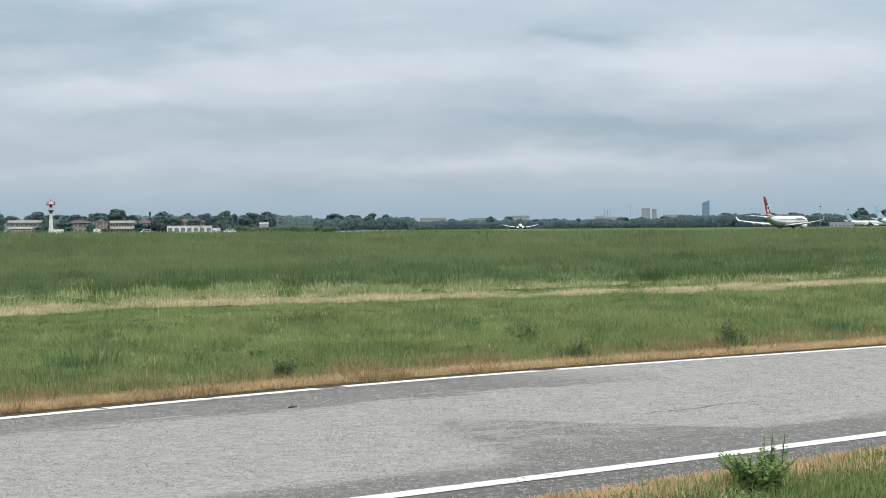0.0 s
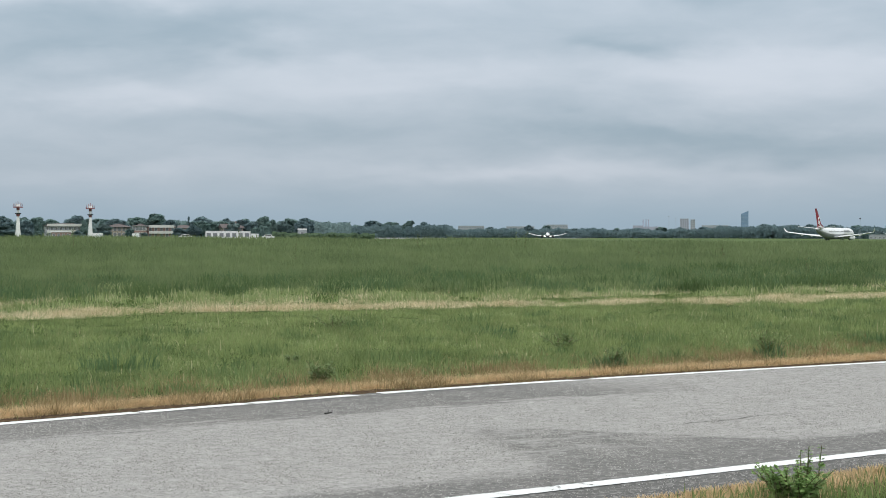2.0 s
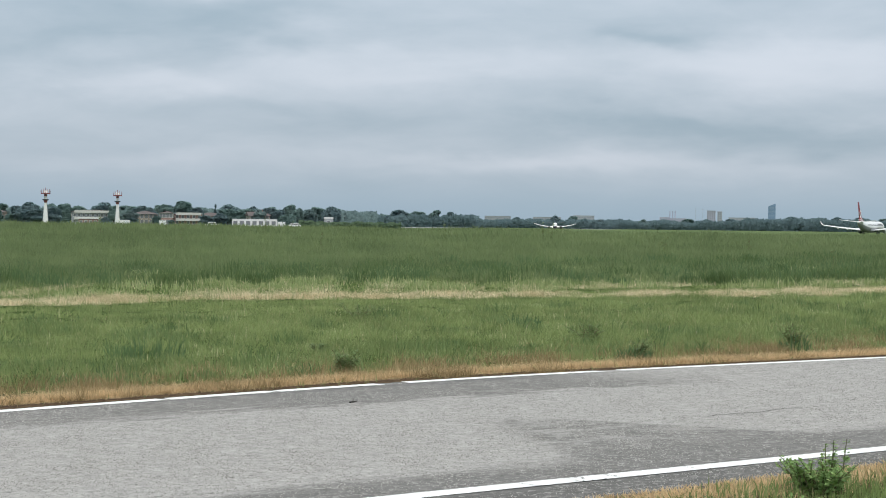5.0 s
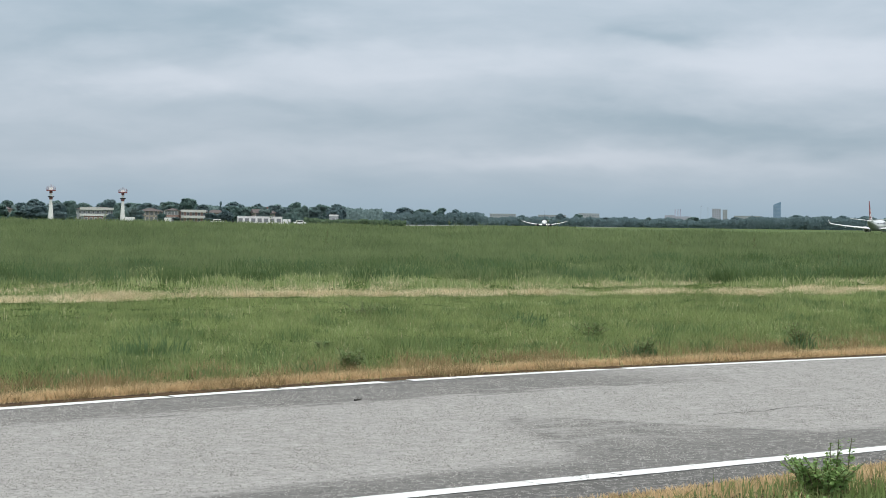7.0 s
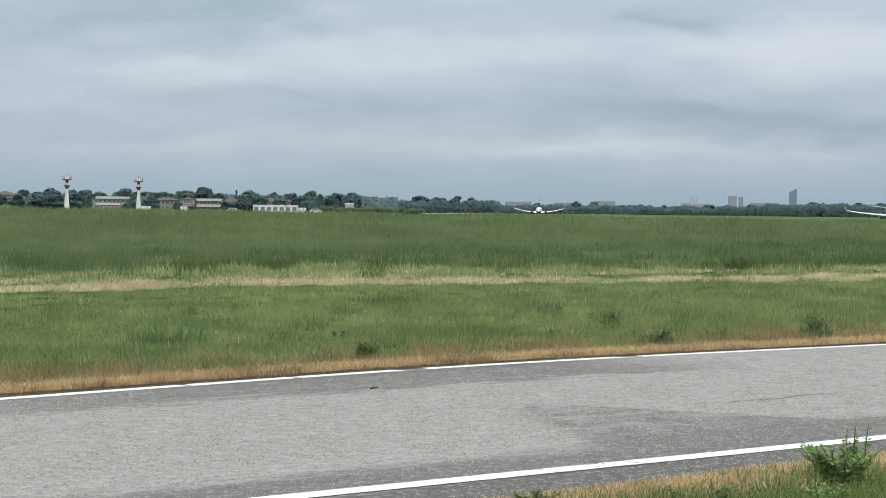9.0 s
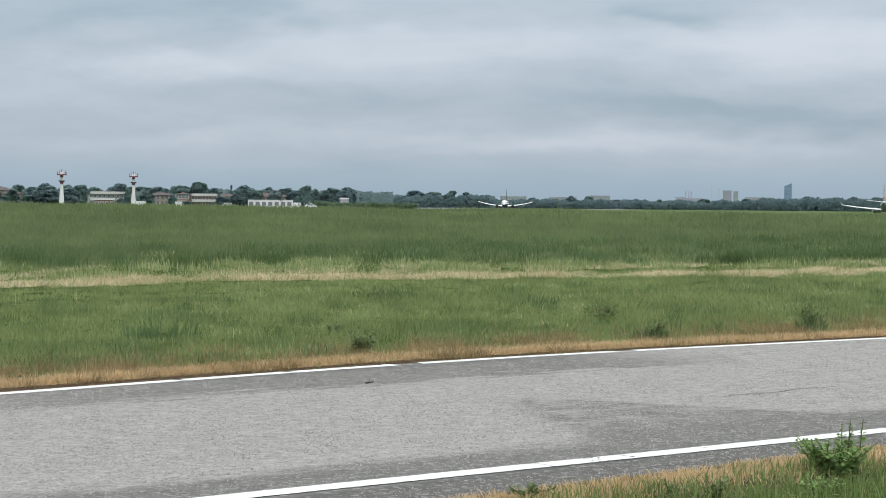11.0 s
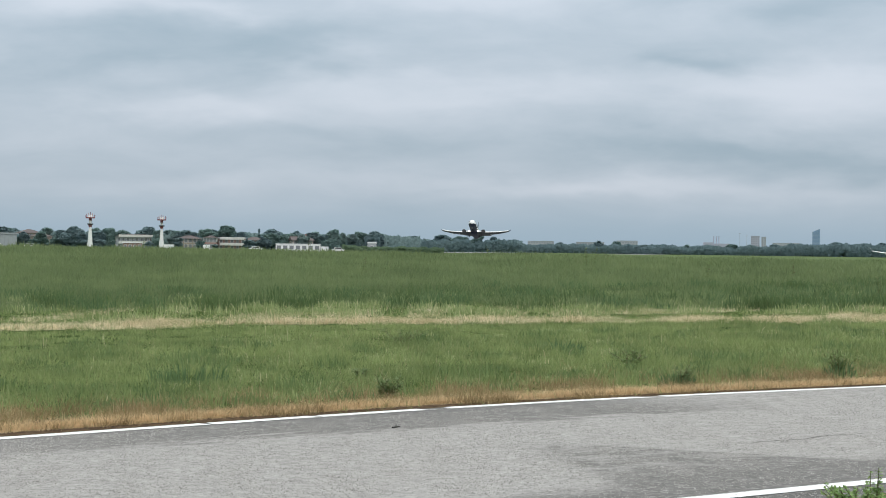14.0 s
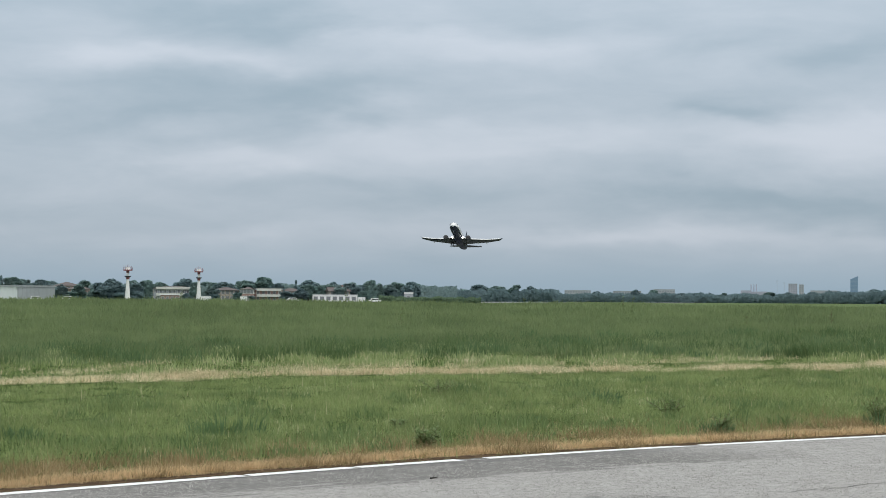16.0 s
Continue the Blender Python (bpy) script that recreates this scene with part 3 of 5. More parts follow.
def airliner(name, m, label, body, belly, fin_mat, engine_mat, wing_mat, group="", lamps=False, emblem=None, marks=None, tip=None, flex=0.4):
    """A twin-jet airliner, 39.5 m long and 35.8 m across; nose along +y, wheels on z = 0, main gear at y = 0."""
    jet = thing(name, m, label, "airplane", group)
    hull_rows = [(19.2, 2.75, 0.10, 0.10), (18.8, 2.80, 0.62, 0.60), (18.0, 2.95, 1.12, 1.10), (16.8, 3.15, 1.55, 1.58), (15.2, 3.3, 1.82, 1.90),
                 (13.5, 3.35, 1.88, 2.0), (0, 3.35, 1.88, 2.0), (-8, 3.35, 1.88, 2.0), (-11.5, 3.55, 1.78, 1.80), (-14.5, 3.95, 1.42, 1.42), (-17.5, 4.4, 0.92, 0.95), (-19.6, 4.75, 0.42, 0.5), (-20.3, 4.85, 0.18, 0.22)]
    part("fuselage", tube(hull_rows, 24), body, jet, smooth=True)
    bm = bmesh.new()
    rings = []
    for y, z, a, c in hull_rows[1:]:
        rings.append([bm.verts.new((a * 1.012 * math.sin(t), y, z - c * 1.012 * math.cos(t))) for t in np.linspace(-1.35, 1.35, 12)])
    for r, s in zip(rings, rings[1:]):
        for i in range(11):
            bm.faces.new((r[i], s[i], s[i + 1], r[i + 1]))
    part("belly_panel", bm, belly, jet, smooth=True)
    part("wing_box", tube([(5.2, 1.9, 0.6, 0.3), (3.5, 1.75, 2.1, 0.75), (-3.5, 1.75, 2.1, 0.8), (-6.0, 2.1, 0.8, 0.4)], 14), belly, jet, smooth=True)
    for s in (-1, 1):
        for k, (x, y) in enumerate(((0.42, 17.45), (0.95, 17.0), (1.35, 16.4))):
            part("cockpit_window", boxed(s * (x - 0.2), y - 0.1, 3.72 - k * 0.01, s * (x + 0.25), y + 0.35 - k * 0.1, 4.15), GLASS, jet)
    for s in (-1, 1):
        wing = part("wing", slab([((s * 1.5, 5.0, 1.9), (s * 1.5, -3.4, 1.75), 1.1, (0, 0, 1)), ((s * 6.2, 1.7, 2.3), (s * 6.2, -3.2, 2.2), 0.8, (0, 0, 1)),
                                  ((s * 12.0, -1.6, 2.78 + flex * 0.36), (s * 12.0, -4.9, 2.71 + flex * 0.36), 0.56, (0, 0, 1)), ((s * 17.0, -4.6, 3.3 + flex), (s * 17.0, -6.3, 3.25 + flex), 0.34, (0, 0, 1))]), wing_mat, jet)
        part("winglet", slab([((s * 17.0, -4.6, 3.3 + flex), (s * 17.0, -6.3, 3.25 + flex), 0.22, (0, 0, 1)), ((s * 17.55, -5.3, 3.8 + flex), (s * 17.55, -6.6, 3.8 + flex), 0.14, (s, 0, 0.3)),
                              ((s * 17.9, -6.2, 4.9 + flex * 0.6), (s * 17.9, -6.9, 4.9 + flex * 0.6), 0.07, (s, 0, 0))]), tip or body, wing)
        if lamps:
            part("slat", slab([((s * 2.2, 5.3, 1.62), (s * 2.2, 4.4, 2.30), 0.22, (0, 0.6, 0.8)), ((s * 6.2, 2.2, 2.02), (s * 6.2, 1.5, 2.58), 0.20, (0, 0.6, 0.8)),
                               ((s * 12.0, -1.1, 2.56 + flex * 0.36), (s * 12.0, -1.7, 3.04 + flex * 0.36), 0.18, (0, 0.6, 0.8)), ((s * 16.8, -4.1, 3.12 + flex), (s * 16.8, -4.6, 3.5 + flex), 0.15, (0, 0.6, 0.8))]), AIR_WHITE, wing, "white extended leading-edge slat")
            # Grey underside as an added skin, darkened to paint in the wing's shade.
            bm, last = bmesh.new(), None
            for x, y0, y1, z, lift in ((1.6, 4.95, -3.42, 1.20, 0.28), (6.2, 1.76, -3.24, 1.74, 0.22), (12.0, -1.54, -4.94, 2.88, 0.15), (17.0, -4.54, -6.32, 4.36, 0.08)):
                chord = ((y0, z + lift), (y0 - 0.02 * (y0 - y1), z + 0.1), (y0 - 0.25 * (y0 - y1), z - 0.05), (y1, z + lift * 0.6))
                ring = [bm.verts.new((s * x, y, w)) for y, w in chord] + [bm.verts.new((s * x, y, w - 0.03)) for y, w in reversed(chord)]
                if last:
                    for i in range(8):
                        bm.faces.new((last[i], last[(i + 1) % 8], ring[(i + 1) % 8], ring[i]))
                last = ring
            bmesh.ops.recalc_face_normals(bm, faces=bm.faces)
            part("shaded_skin", bm, DARK_GREY, wing, "grey wing underside with its shade painted in")
        for k, (x, y) in enumerate(((4.0, -3.3), (8.0, -3.7), (11.5, -4.6))):
            part("flap_fairing", shifted(tube([(y + 1.8, 2.0 + k * 0.25, 0.05, 0.05), (y + 0.6, 1.9 + k * 0.25, 0.22, 0.28), (y - 1.2, 1.95 + k * 0.25, 0.05, 0.06)], 8), s * x), wing_mat, wing)
        engine = part("engine", shifted(tube([(6.4, 1.55, 0.92, 0.88), (6.2, 1.55, 1.04, 1.0), (5.0, 1.55, 1.10, 1.06), (3.4, 1.58, 0.98, 0.96), (2.4, 1.62, 0.62, 0.62), (1.6, 1.65, 0.35, 0.35)], 18), s * 4.83), engine_mat, jet, smooth=True)
        part("intake", shifted(tube([(6.42, 1.55, 0.80, 0.77), (6.44, 1.55, 0.78, 0.75)], 18), s * 4.83), DARK, engine)
        part("pylon", boxed(s * 4.83 - 0.14, 0.5, 2.0, s * 4.83 + 0.14, 4.6, 2.75, bevel=0.05), engine_mat, engine)
        # With lamps, the tailplane's underside shade is put into a dark colour.
        part("tailplane", slab([((s * 0.5, -15.6, 5.0), (s * 0.5, -19.2, 5.0), 0.4, (0, 0, 1)), ((s * 7.1, -19.2, 5.7), (s * 7.1, -20.6, 5.7), 0.14, (0, 0, 1))]), DARK_GREY if lamps else wing_mat, jet)
        leg = part("landing_gear", rodded((s * 2.86, 0, 0.5), (s * 2.6, 0, 2.1), 0.13), BELLY_GREY, jet)
        for q in (-0.42, 0.42):
            part("wheel", rodded((s * 2.86 + q - 0.17, 0, 0.56), (s * 2.86 + q + 0.17, 0, 0.56), 0.56, n=14), RUBBER, leg)
        if lamps:
            part("landing_light", rodded((s * 2.3, 4.75, 1.95), (s * 2.3, 4.9, 1.95), 0.34, n=10), LAMP, jet, "bright glowing landing light")
    nose_leg = part("landing_gear", rodded((0, 15.6, 0.3), (0, 15.4, 1.6), 0.1), BELLY_GREY, jet)
    for q in (-0.22, 0.22):
        part("wheel", rodded((q - 0.1, 15.6, 0.34), (q + 0.1, 15.6, 0.34), 0.34, n=12), RUBBER, nose_leg)
    fin = part("tail_fin", slab([((0, -10.5, 5.15), (0, -18.6, 5.0), 0.30, (1, 0, 0)), ((0, -14.6, 6.8), (0, -18.9, 6.8), 0.40, (1, 0, 0)), ((0, -19.2, 12.5), (0, -21.2, 12.5), 0.16, (1, 0, 0))]), fin_mat, jet)
    if emblem:
        for s in (-1, 1):
            bm = bmesh.new()
            rings = [[bm.verts.new((s * x, -17.3 + r_ * math.cos(k * math.pi / 12), 8.2 + r_ * math.sin(k * math.pi / 12))) for k in range(24)] for x, r_ in ((0.16, 1.15), (0.25, 1.15), (0.25, 0.78), (0.16, 0.78))]
            for q in range(4):
                for k in range(24):
                    bm.faces.new((rings[q][k], rings[q][(k + 1) % 24], rings[(q + 1) % 4][(k + 1) % 24], rings[(q + 1) % 4][k]))
            part("emblem", bm, emblem, fin, "pale ring-shaped emblem")
            for y0, z0, y1, z1 in ((-14.2, 5.6, -17.9, 7.0), (-12.8, 5.4, -18.2, 5.9)):
                part("stripe", rodded((s * 0.21, y0, z0), (s * 0.21, y1, z1), 0.13, 0.2, 6), emblem, fin, "thin white stripe")
    if marks:
        for s in (-1, 1):
            for k in range(4):
                part("marking", boxed(s * 1.84, 5.0 + k * 1.5, 3.7, s * 1.93, 6.0 + k * 1.5, 4.5), marks, jet, "plain bar of lettering")
    for s in (-1, 1):
        for k in range(26):
            part("cabin_window", boxed(s * 1.84, -11 + k * 0.95 - 0.13, 3.75, s * 1.895, -11 + k * 0.95 + 0.13, 4.12), GLASS, jet)
    return jet


def shifted(bm, x):
    bmesh.ops.translate(bm, verts=bm.verts, vec=(x, 0, 0))
    return bm


DEPARTING = airliner("departing_airliner", pose(73.5, 1979, -1.2, 0, 0, 173.25), "white and navy twin-jet airliner taking off, landing lights on", AIR_WHITE, NAVY, NAVY, DARK_GREY, AIR_WHITE, lamps=True, tip=NAVY, flex=1.3)
TAXIING = airliner("taxiing_airliner", pose(130.6, 792.3, -0.6, 0, 0, -33), "white twin-jet airliner with a red tail fin, taxiing", AIR_WHITE, BELLY_GREY, RED, AIR_WHITE, AIR_WHITE, emblem=AIR_WHITE, marks=BELLY_GREY)
airliner("parked_airliner", spot(11.55, 1800, turn=-70), "parked white airliner with a pale blue tail fin", AIR_WHITE, AIR_WHITE, PALE_BLUE, AIR_WHITE, WING_GREY, "airliners parked on the apron")
airliner("parked_airliner", spot(12.53, 1300, turn=-65), "parked white airliner with a pale blue tail fin", AIR_WHITE, PALE_BLUE, PALE_BLUE, PALE_BLUE, WING_GREY, "airliners parked on the apron")

# ---- trees ----


def tree_data(seed, tall, mat):
    """Trunk with limbs, and a crown of small leaf clumps over uneven lobes, for a tree 10 m high."""
    r = random.Random(seed)
    bm = bmesh.new()
    rod(bm, (0, 0, -0.3), (0.1, 0, 4.2), 0.28, 0.18, 7)
    rod(bm, (0.1, 0, 4.2), (-0.1, 0.1, 7.6), 0.18, 0.05, 6)
    for k in range(5):
        a = k * 1.26 + r.random()
        rod(bm, (0.05, 0, 2.6 + k * 0.6), (math.cos(a) * 2.2, math.sin(a) * 2.2, 4.6 + k * 0.7), 0.10, 0.03, 5)
    trunk = bpy.data.meshes.new("trunk")
    bm.to_mesh(trunk)
    bm.free()
    trunk.materials.append(BARK)
    g = np.random.default_rng(seed)
    lobes = []
    for k in range(20 if not tall else 10):
        z = r.uniform(0.7, 8.6)
        reach = (3.0 if not tall else 0.8) * math.sqrt(max(0.05, 1 - ((z - 4.2) / 5.6) ** 2))
        a, d = r.uniform(0, 6.28), reach * r.uniform(0.3, 0.85)
        lobes.append((math.cos(a) * d, math.sin(a) * d, z, r.uniform(0.8, 1.5) * (0.6 if tall else 1)))
    lobes.append((0, 0, 4.4, 2.5 if not tall else 1.1))
    lobes.append((0, 0, 6.6, 1.9 if not tall else 0.9))
    lobes.append((r.uniform(-0.5, 0.5), 0, 8.7, 0.9 if not tall else 0.6))
    co = []
    for x, y, z, s in lobes:
        n = int(170 * s ** 1.3)
        d = g.normal(size=(n, 3))
        d /= np.linalg.norm(d, axis=1)[:, None]
        c = d * (s * g.uniform(0.75, 1.06, n))[:, None] * np.array([1, 1, 0.85]) + np.array([x, y, z])
        face = d * 0.8 + np.array([0, 0, 0.6]) + g.normal(size=(n, 3)) * 0.5
        a = np.cross(face, g.normal(size=(n, 3)))
        b = np.cross(face, a)
        size = g.uniform(0.28, 0.55, n)[:, None]
        a = a / np.linalg.norm(a, axis=1)[:, None] * size
        b = b / np.linalg.norm(b, axis=1)[:, None] * size
        co.append(np.stack([c - a - b * 0.5, c + a - b * 0.5, c + b], 1).reshape(-1, 3))
        co.append(np.stack([c - a * 0.7 + b * 0.8, c - b, c + a + b * 0.6], 1).reshape(-1, 3))
    co = np.concatenate(co)
    top = co[:, 2].max()
    co[:, 2] *= 10.0 / top
    crown = raw_mesh("crown", co, np.arange(len(co)).reshape(-1, 3), mat)
    return trunk, crown


TREES = [tree_data(11 + k, k in (5, 6), HAZY_CROWNS[k % 3]) for k in range(8)]


def tree(bearing, distance, height, spread, kind, turn, label="", group="trees along the airfield's edge"):
    trunk, crown = TREES[kind]
    ob = thing("tree", spot(bearing, distance, turn=turn), label or ("tall narrow dark green tree" if kind in (5, 6) else "broad dark green leafy tree at the field's edge"), "tree", group)
    for name, me in (("trunk", trunk), ("crown", crown)):
        o = new(name, me)
        o.parent = ob
    spread = min(spread, height * 1.5)
    ob.scale = (spread / 6.5, spread / 6.5, height / 10.0)
    return ob


# bearing, height, spread and kind of the trees that stand out, group by group
LEFT_TREES = [(-16.23, 11, 9, 0), (-15.92, 9.4, 2.5, 5), (-15.64, 8.8, 9, 1), (-15.22, 7.6, 5, 2), (-14.85, 8.0, 7, 0), (-14.35, 6.2, 8, 3), (-13.87, 6.1, 7, 1),
              (-13.30, 6.9, 7, 0), (-13.01, 8.2, 11, 3), (-12.36, 6.8, 7, 0), (-11.96, 8.1, 4, 7), (-11.67, 7.3, 7, 4), (-11.06, 8.6, 8, 0),
              (-10.75, 7.2, 5, 1), (-10.29, 5.3, 6, 2), (-9.76, 7.0, 7, 3), (-9.29, 7.1, 7, 4), (-8.91, 9.4, 11, 1), (-8.49, 7.1, 6, 0)]
MID_TREES = [(-8.01, 8.6, 2.5, 6), (-7.67, 8.7, 15, 3), (-7.32, 6.4, 7, 1), (-6.82, 6.7, 6, 2), (-6.48, 7.3, 9, 0), (-5.97, 8.6, 6, 4), (-5.71, 7.4, 4, 1),
             (-5.43, 7.1, 8, 2), (-4.93, 6.9, 7, 0)]
BACK_TREES = [(-4.31, 10.6, 16, 1), (-3.75, 11.1, 15, 3), (-3.33, 8.6, 12, 4), (-2.94, 11.9, 18, 0), (-2.48, 10.9, 15, 1),
             (-2.01, 12.1, 10, 7), (-1.58, 11.0, 13, 3), (-1.08, 8.9, 12, 2)]
RIGHT_TREES = [(-0.77, 9.2, 14, 1), (0.24, 11.2, 13, 0), (0.54, 9.0, 14, 2), (1.32, 13.2, 16, 3), (1.78, 12.8, 14, 1), (2.55, 9.5, 13, 0), (2.96, 9.6, 14, 4),
               (3.69, 10.3, 10, 7), (4.38, 9.3, 26, 0), (4.94, 11.2, 19, 1), (5.44, 11.3, 27, 3), (6.12, 11.5, 24, 0), (6.72, 12.2, 19, 1),
               (7.24, 11.8, 24, 3), (7.69, 14.8, 29, 0), (8.36, 13.8, 32, 1), (8.95, 15.1, 32, 3), (9.51, 14.7, 29, 0), (10.20, 13.7, 27, 1),
               (11.36, 19.2, 21, 3), (12.01, 17.7, 19, 0)]
tree_rng = random.Random(5)
for bearing, height, spread, kind in LEFT_TREES:
    tree(bearing, 760 + tree_rng.uniform(0, 40), height, spread, kind, tree_rng.uniform(0, 360))
for bearing, height, spread, kind in MID_TREES:
    tree(bearing, 780 + tree_rng.uniform(0, 40), height, spread, kind, tree_rng.uniform(0, 360))
for bearing, height, spread, kind in RIGHT_TREES:
    tree(bearing, 2255 + tree_rng.uniform(0, 90), height + 1.1, spread, kind, tree_rng.uniform(0, 360))
for bearing, height, spread, kind in BACK_TREES:
    tree(bearing, 1412 + tree_rng.uniform(0, 60), height + 1.0, spread, kind, tree_rng.uniform(0, 360))
FRONT_TREES = [(-10.97, 3.1, 4, 3), (-10.25, 2.8, 5, 0), (-9.59, 3.4, 4, 1), (-8.26, 3.9, 6, 0), (-7.89, 4.9, 7, 3), (-7.67, 6.4, 8, 1),
               (-12.02, 2.7, 5, 4), (-12.36, 3.6, 6, 0), (-13.49, 3.7, 7, 1), (-13.17, 5.3, 8, 3), (-12.83, 5.7, 7, 0), (-9.19, 2.3, 3, 2), (-6.17, 4.2, 5, 1), (-14.05, 3.3, 6, 4), (-15.67, 2.7, 2.2, 1)]
for bearing, height, spread, kind in FRONT_TREES:
    tree(bearing, 716 + tree_rng.uniform(0, 25), height, spread, kind, tree_rng.uniform(0, 360), "leafy green tree in front of the houses", "trees among the houses")
for k in range(230):
    bearing = -19 + k * 0.144 + tree_rng.uniform(-0.1, 0.1)
    size_ = 1.0 if bearing < -4.5 else 1.55 if bearing < -0.9 else 2.4
    tree(bearing, {1.0: 825, 1.55: 1410, 2.4: 2245}[size_] + tree_rng.uniform(0, 70), tree_rng.uniform(4.2, 7.5) * (1.15, 1.3, 1.1)[(size_ > 1) + (size_ > 2)], tree_rng.uniform(6, 11) * size_, tree_rng.choice((0, 1, 2, 3, 4, 7)), tree_rng.uniform(0, 360))


def woods(name, b0, b1, d0, d1, height, count, size, label, mat):
    """A far belt of woods and scrub: leaf clumps heaped to an uneven height."""
    b = rng.uniform(b0, b1, count)
    d = rng.uniform(d0, d1, count)
    x, y = d * np.sin(np.radians(b)), d * np.cos(np.radians(b))
    line = np.stack([b * 13, d * 0.06], 1)
    top = height * (0.6 + 0.3 * smooth_noise(line, 14, 3) + 0.3 * smooth_noise(line, 5, 4))
    top = top * (1 + 0.35 * np.clip((b - 5.5) / 1.5, 0, 1))
    z = ground_height(x, y) + top * rng.uniform(0, 1, count) ** 0.7
    c = np.stack([x, y, z], 1)
    co = []
    outward = np.stack([-np.sin(np.radians(b)), -np.cos(np.radians(b)), np.full(count, 0.25)], 1)
    for _ in range(2):
        face = outward + rng.normal(size=(count, 3)) * 0.45
        a = np.cross(face, rng.normal(size=(count, 3)))
        e = np.cross(face, a)
        a, e = (q / np.linalg.norm(q, axis=1)[:, None] * size * rng.uniform(0.8, 1.8, count)[:, None] for q in (a, e))
        co.append(np.stack([c - a - e * 0.5, c + a - e * 0.4, c + e], 1).reshape(-1, 3))
    co = np.concatenate(co)
    tagged(new(name, raw_mesh(name, co, np.arange(len(co)).reshape(-1, 3), mat)), label, "woods", kind="stuff")


woods("far_woods", -1.1, 14, 2230, 2380, 9.0, 42000, 1.1, "dark belt of far woods at the edge of the airfield", HAZY_WOODS)
woods("far_woods", -4.6, -0.8, 1400, 1500, 8.6, 11000, 0.8, "dark belt of far woods at the edge of the airfield", HAZY_WOODS)
woods("far_woods", -20, -3.6, 840, 940, 6.5, 22000, 0.5, "dark belt of hedges and trees behind the houses", HAZY_CROWNS[2])
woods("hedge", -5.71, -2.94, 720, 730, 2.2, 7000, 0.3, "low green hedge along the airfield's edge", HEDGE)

# ---- towers and buildings at the edge of the field ----


def signal_tower(name, m, height, base, label):
    """A white tapered mast with two dark platforms and a red-and-white antenna head."""
    ob = thing(name, m, label, "tower", "red and white towers")
    shaft_top = height * 0.60
    bm = bmesh.new()
    n = 10
    rod(bm, (0, 0, -0.5), (0, 0, height * 0.28), base, base * 0.68, n)
    rod(bm, (0, 0, height * 0.28), (0, 0, shaft_top), base * 0.68, base * 0.40, n)
    part("shaft", bm, WHITE, ob, "white tapered concrete shaft")
    part("neck", rodded((0, 0, shaft_top), (0, 0, height * 0.66), base * 0.5, base * 0.62, n), SIGNAL_RED, ob, "red painted band")
    part("platform", rodded((0, 0, height * 0.66), (0, 0, height * 0.69), base * 0.95, None, 14), DARK, ob)
    part("drum", rodded((0, 0, height * 0.69), (0, 0, height * 0.77), base * 0.45, None, n), WHITE, ob)
    part("drum", rodded((0, 0, height * 0.77), (0, 0, height * 0.83), base * 0.5, None, n), SIGNAL_RED, ob, "red painted band")
    deck = part("platform", rodded((0, 0, height * 0.83), (0, 0, height * 0.86), base * 1.45, None, 14), SIGNAL_RED, ob, "red painted upper platform")
    bm = bmesh.new()
    for k in range(12):
        a = k * math.pi / 6
        rod(bm, (base * 1.4 * math.cos(a), base * 1.4 * math.sin(a), height * 0.86), (base * 1.4 * math.cos(a), base * 1.4 * math.sin(a), height * 0.92), 0.05, None, 4)
    bmesh.ops.create_circle(bm, segments=24, radius=base * 1.42, matrix=Matrix.Translation((0, 0, height * 0.92)), cap_ends=False)
    part("railing", bm, SIGNAL_RED, deck)
    part("cabin", rodded((0, 0, height * 0.86), (0, 0, height * 0.925), base * 0.75, base * 0.6, n), WHITE, ob)
    for k, (x, w, h_) in enumerate(((-1.15, 0.07, 0.95), (-0.6, 0.09, 0.975), (0.0, 0.10, 1.0), (0.6, 0.09, 0.97), (1.15, 0.07, 0.955))):
        part("antenna", boxed(base * x - w, -0.2, height * 0.86, base * x + w, 0.2, height * h_, bevel=0.05), PALE_RED if k % 2 else SIGNAL_RED, ob)
    return ob


signal_tower("signal_tower", spot(-12.57, 700), 12.3, 1.1, "white mast tower with red platforms and a red antenna head")
signal_tower("signal_tower", spot(-10.65, 745), 12.5, 1.1, "white mast tower with red platforms and forked antennas")


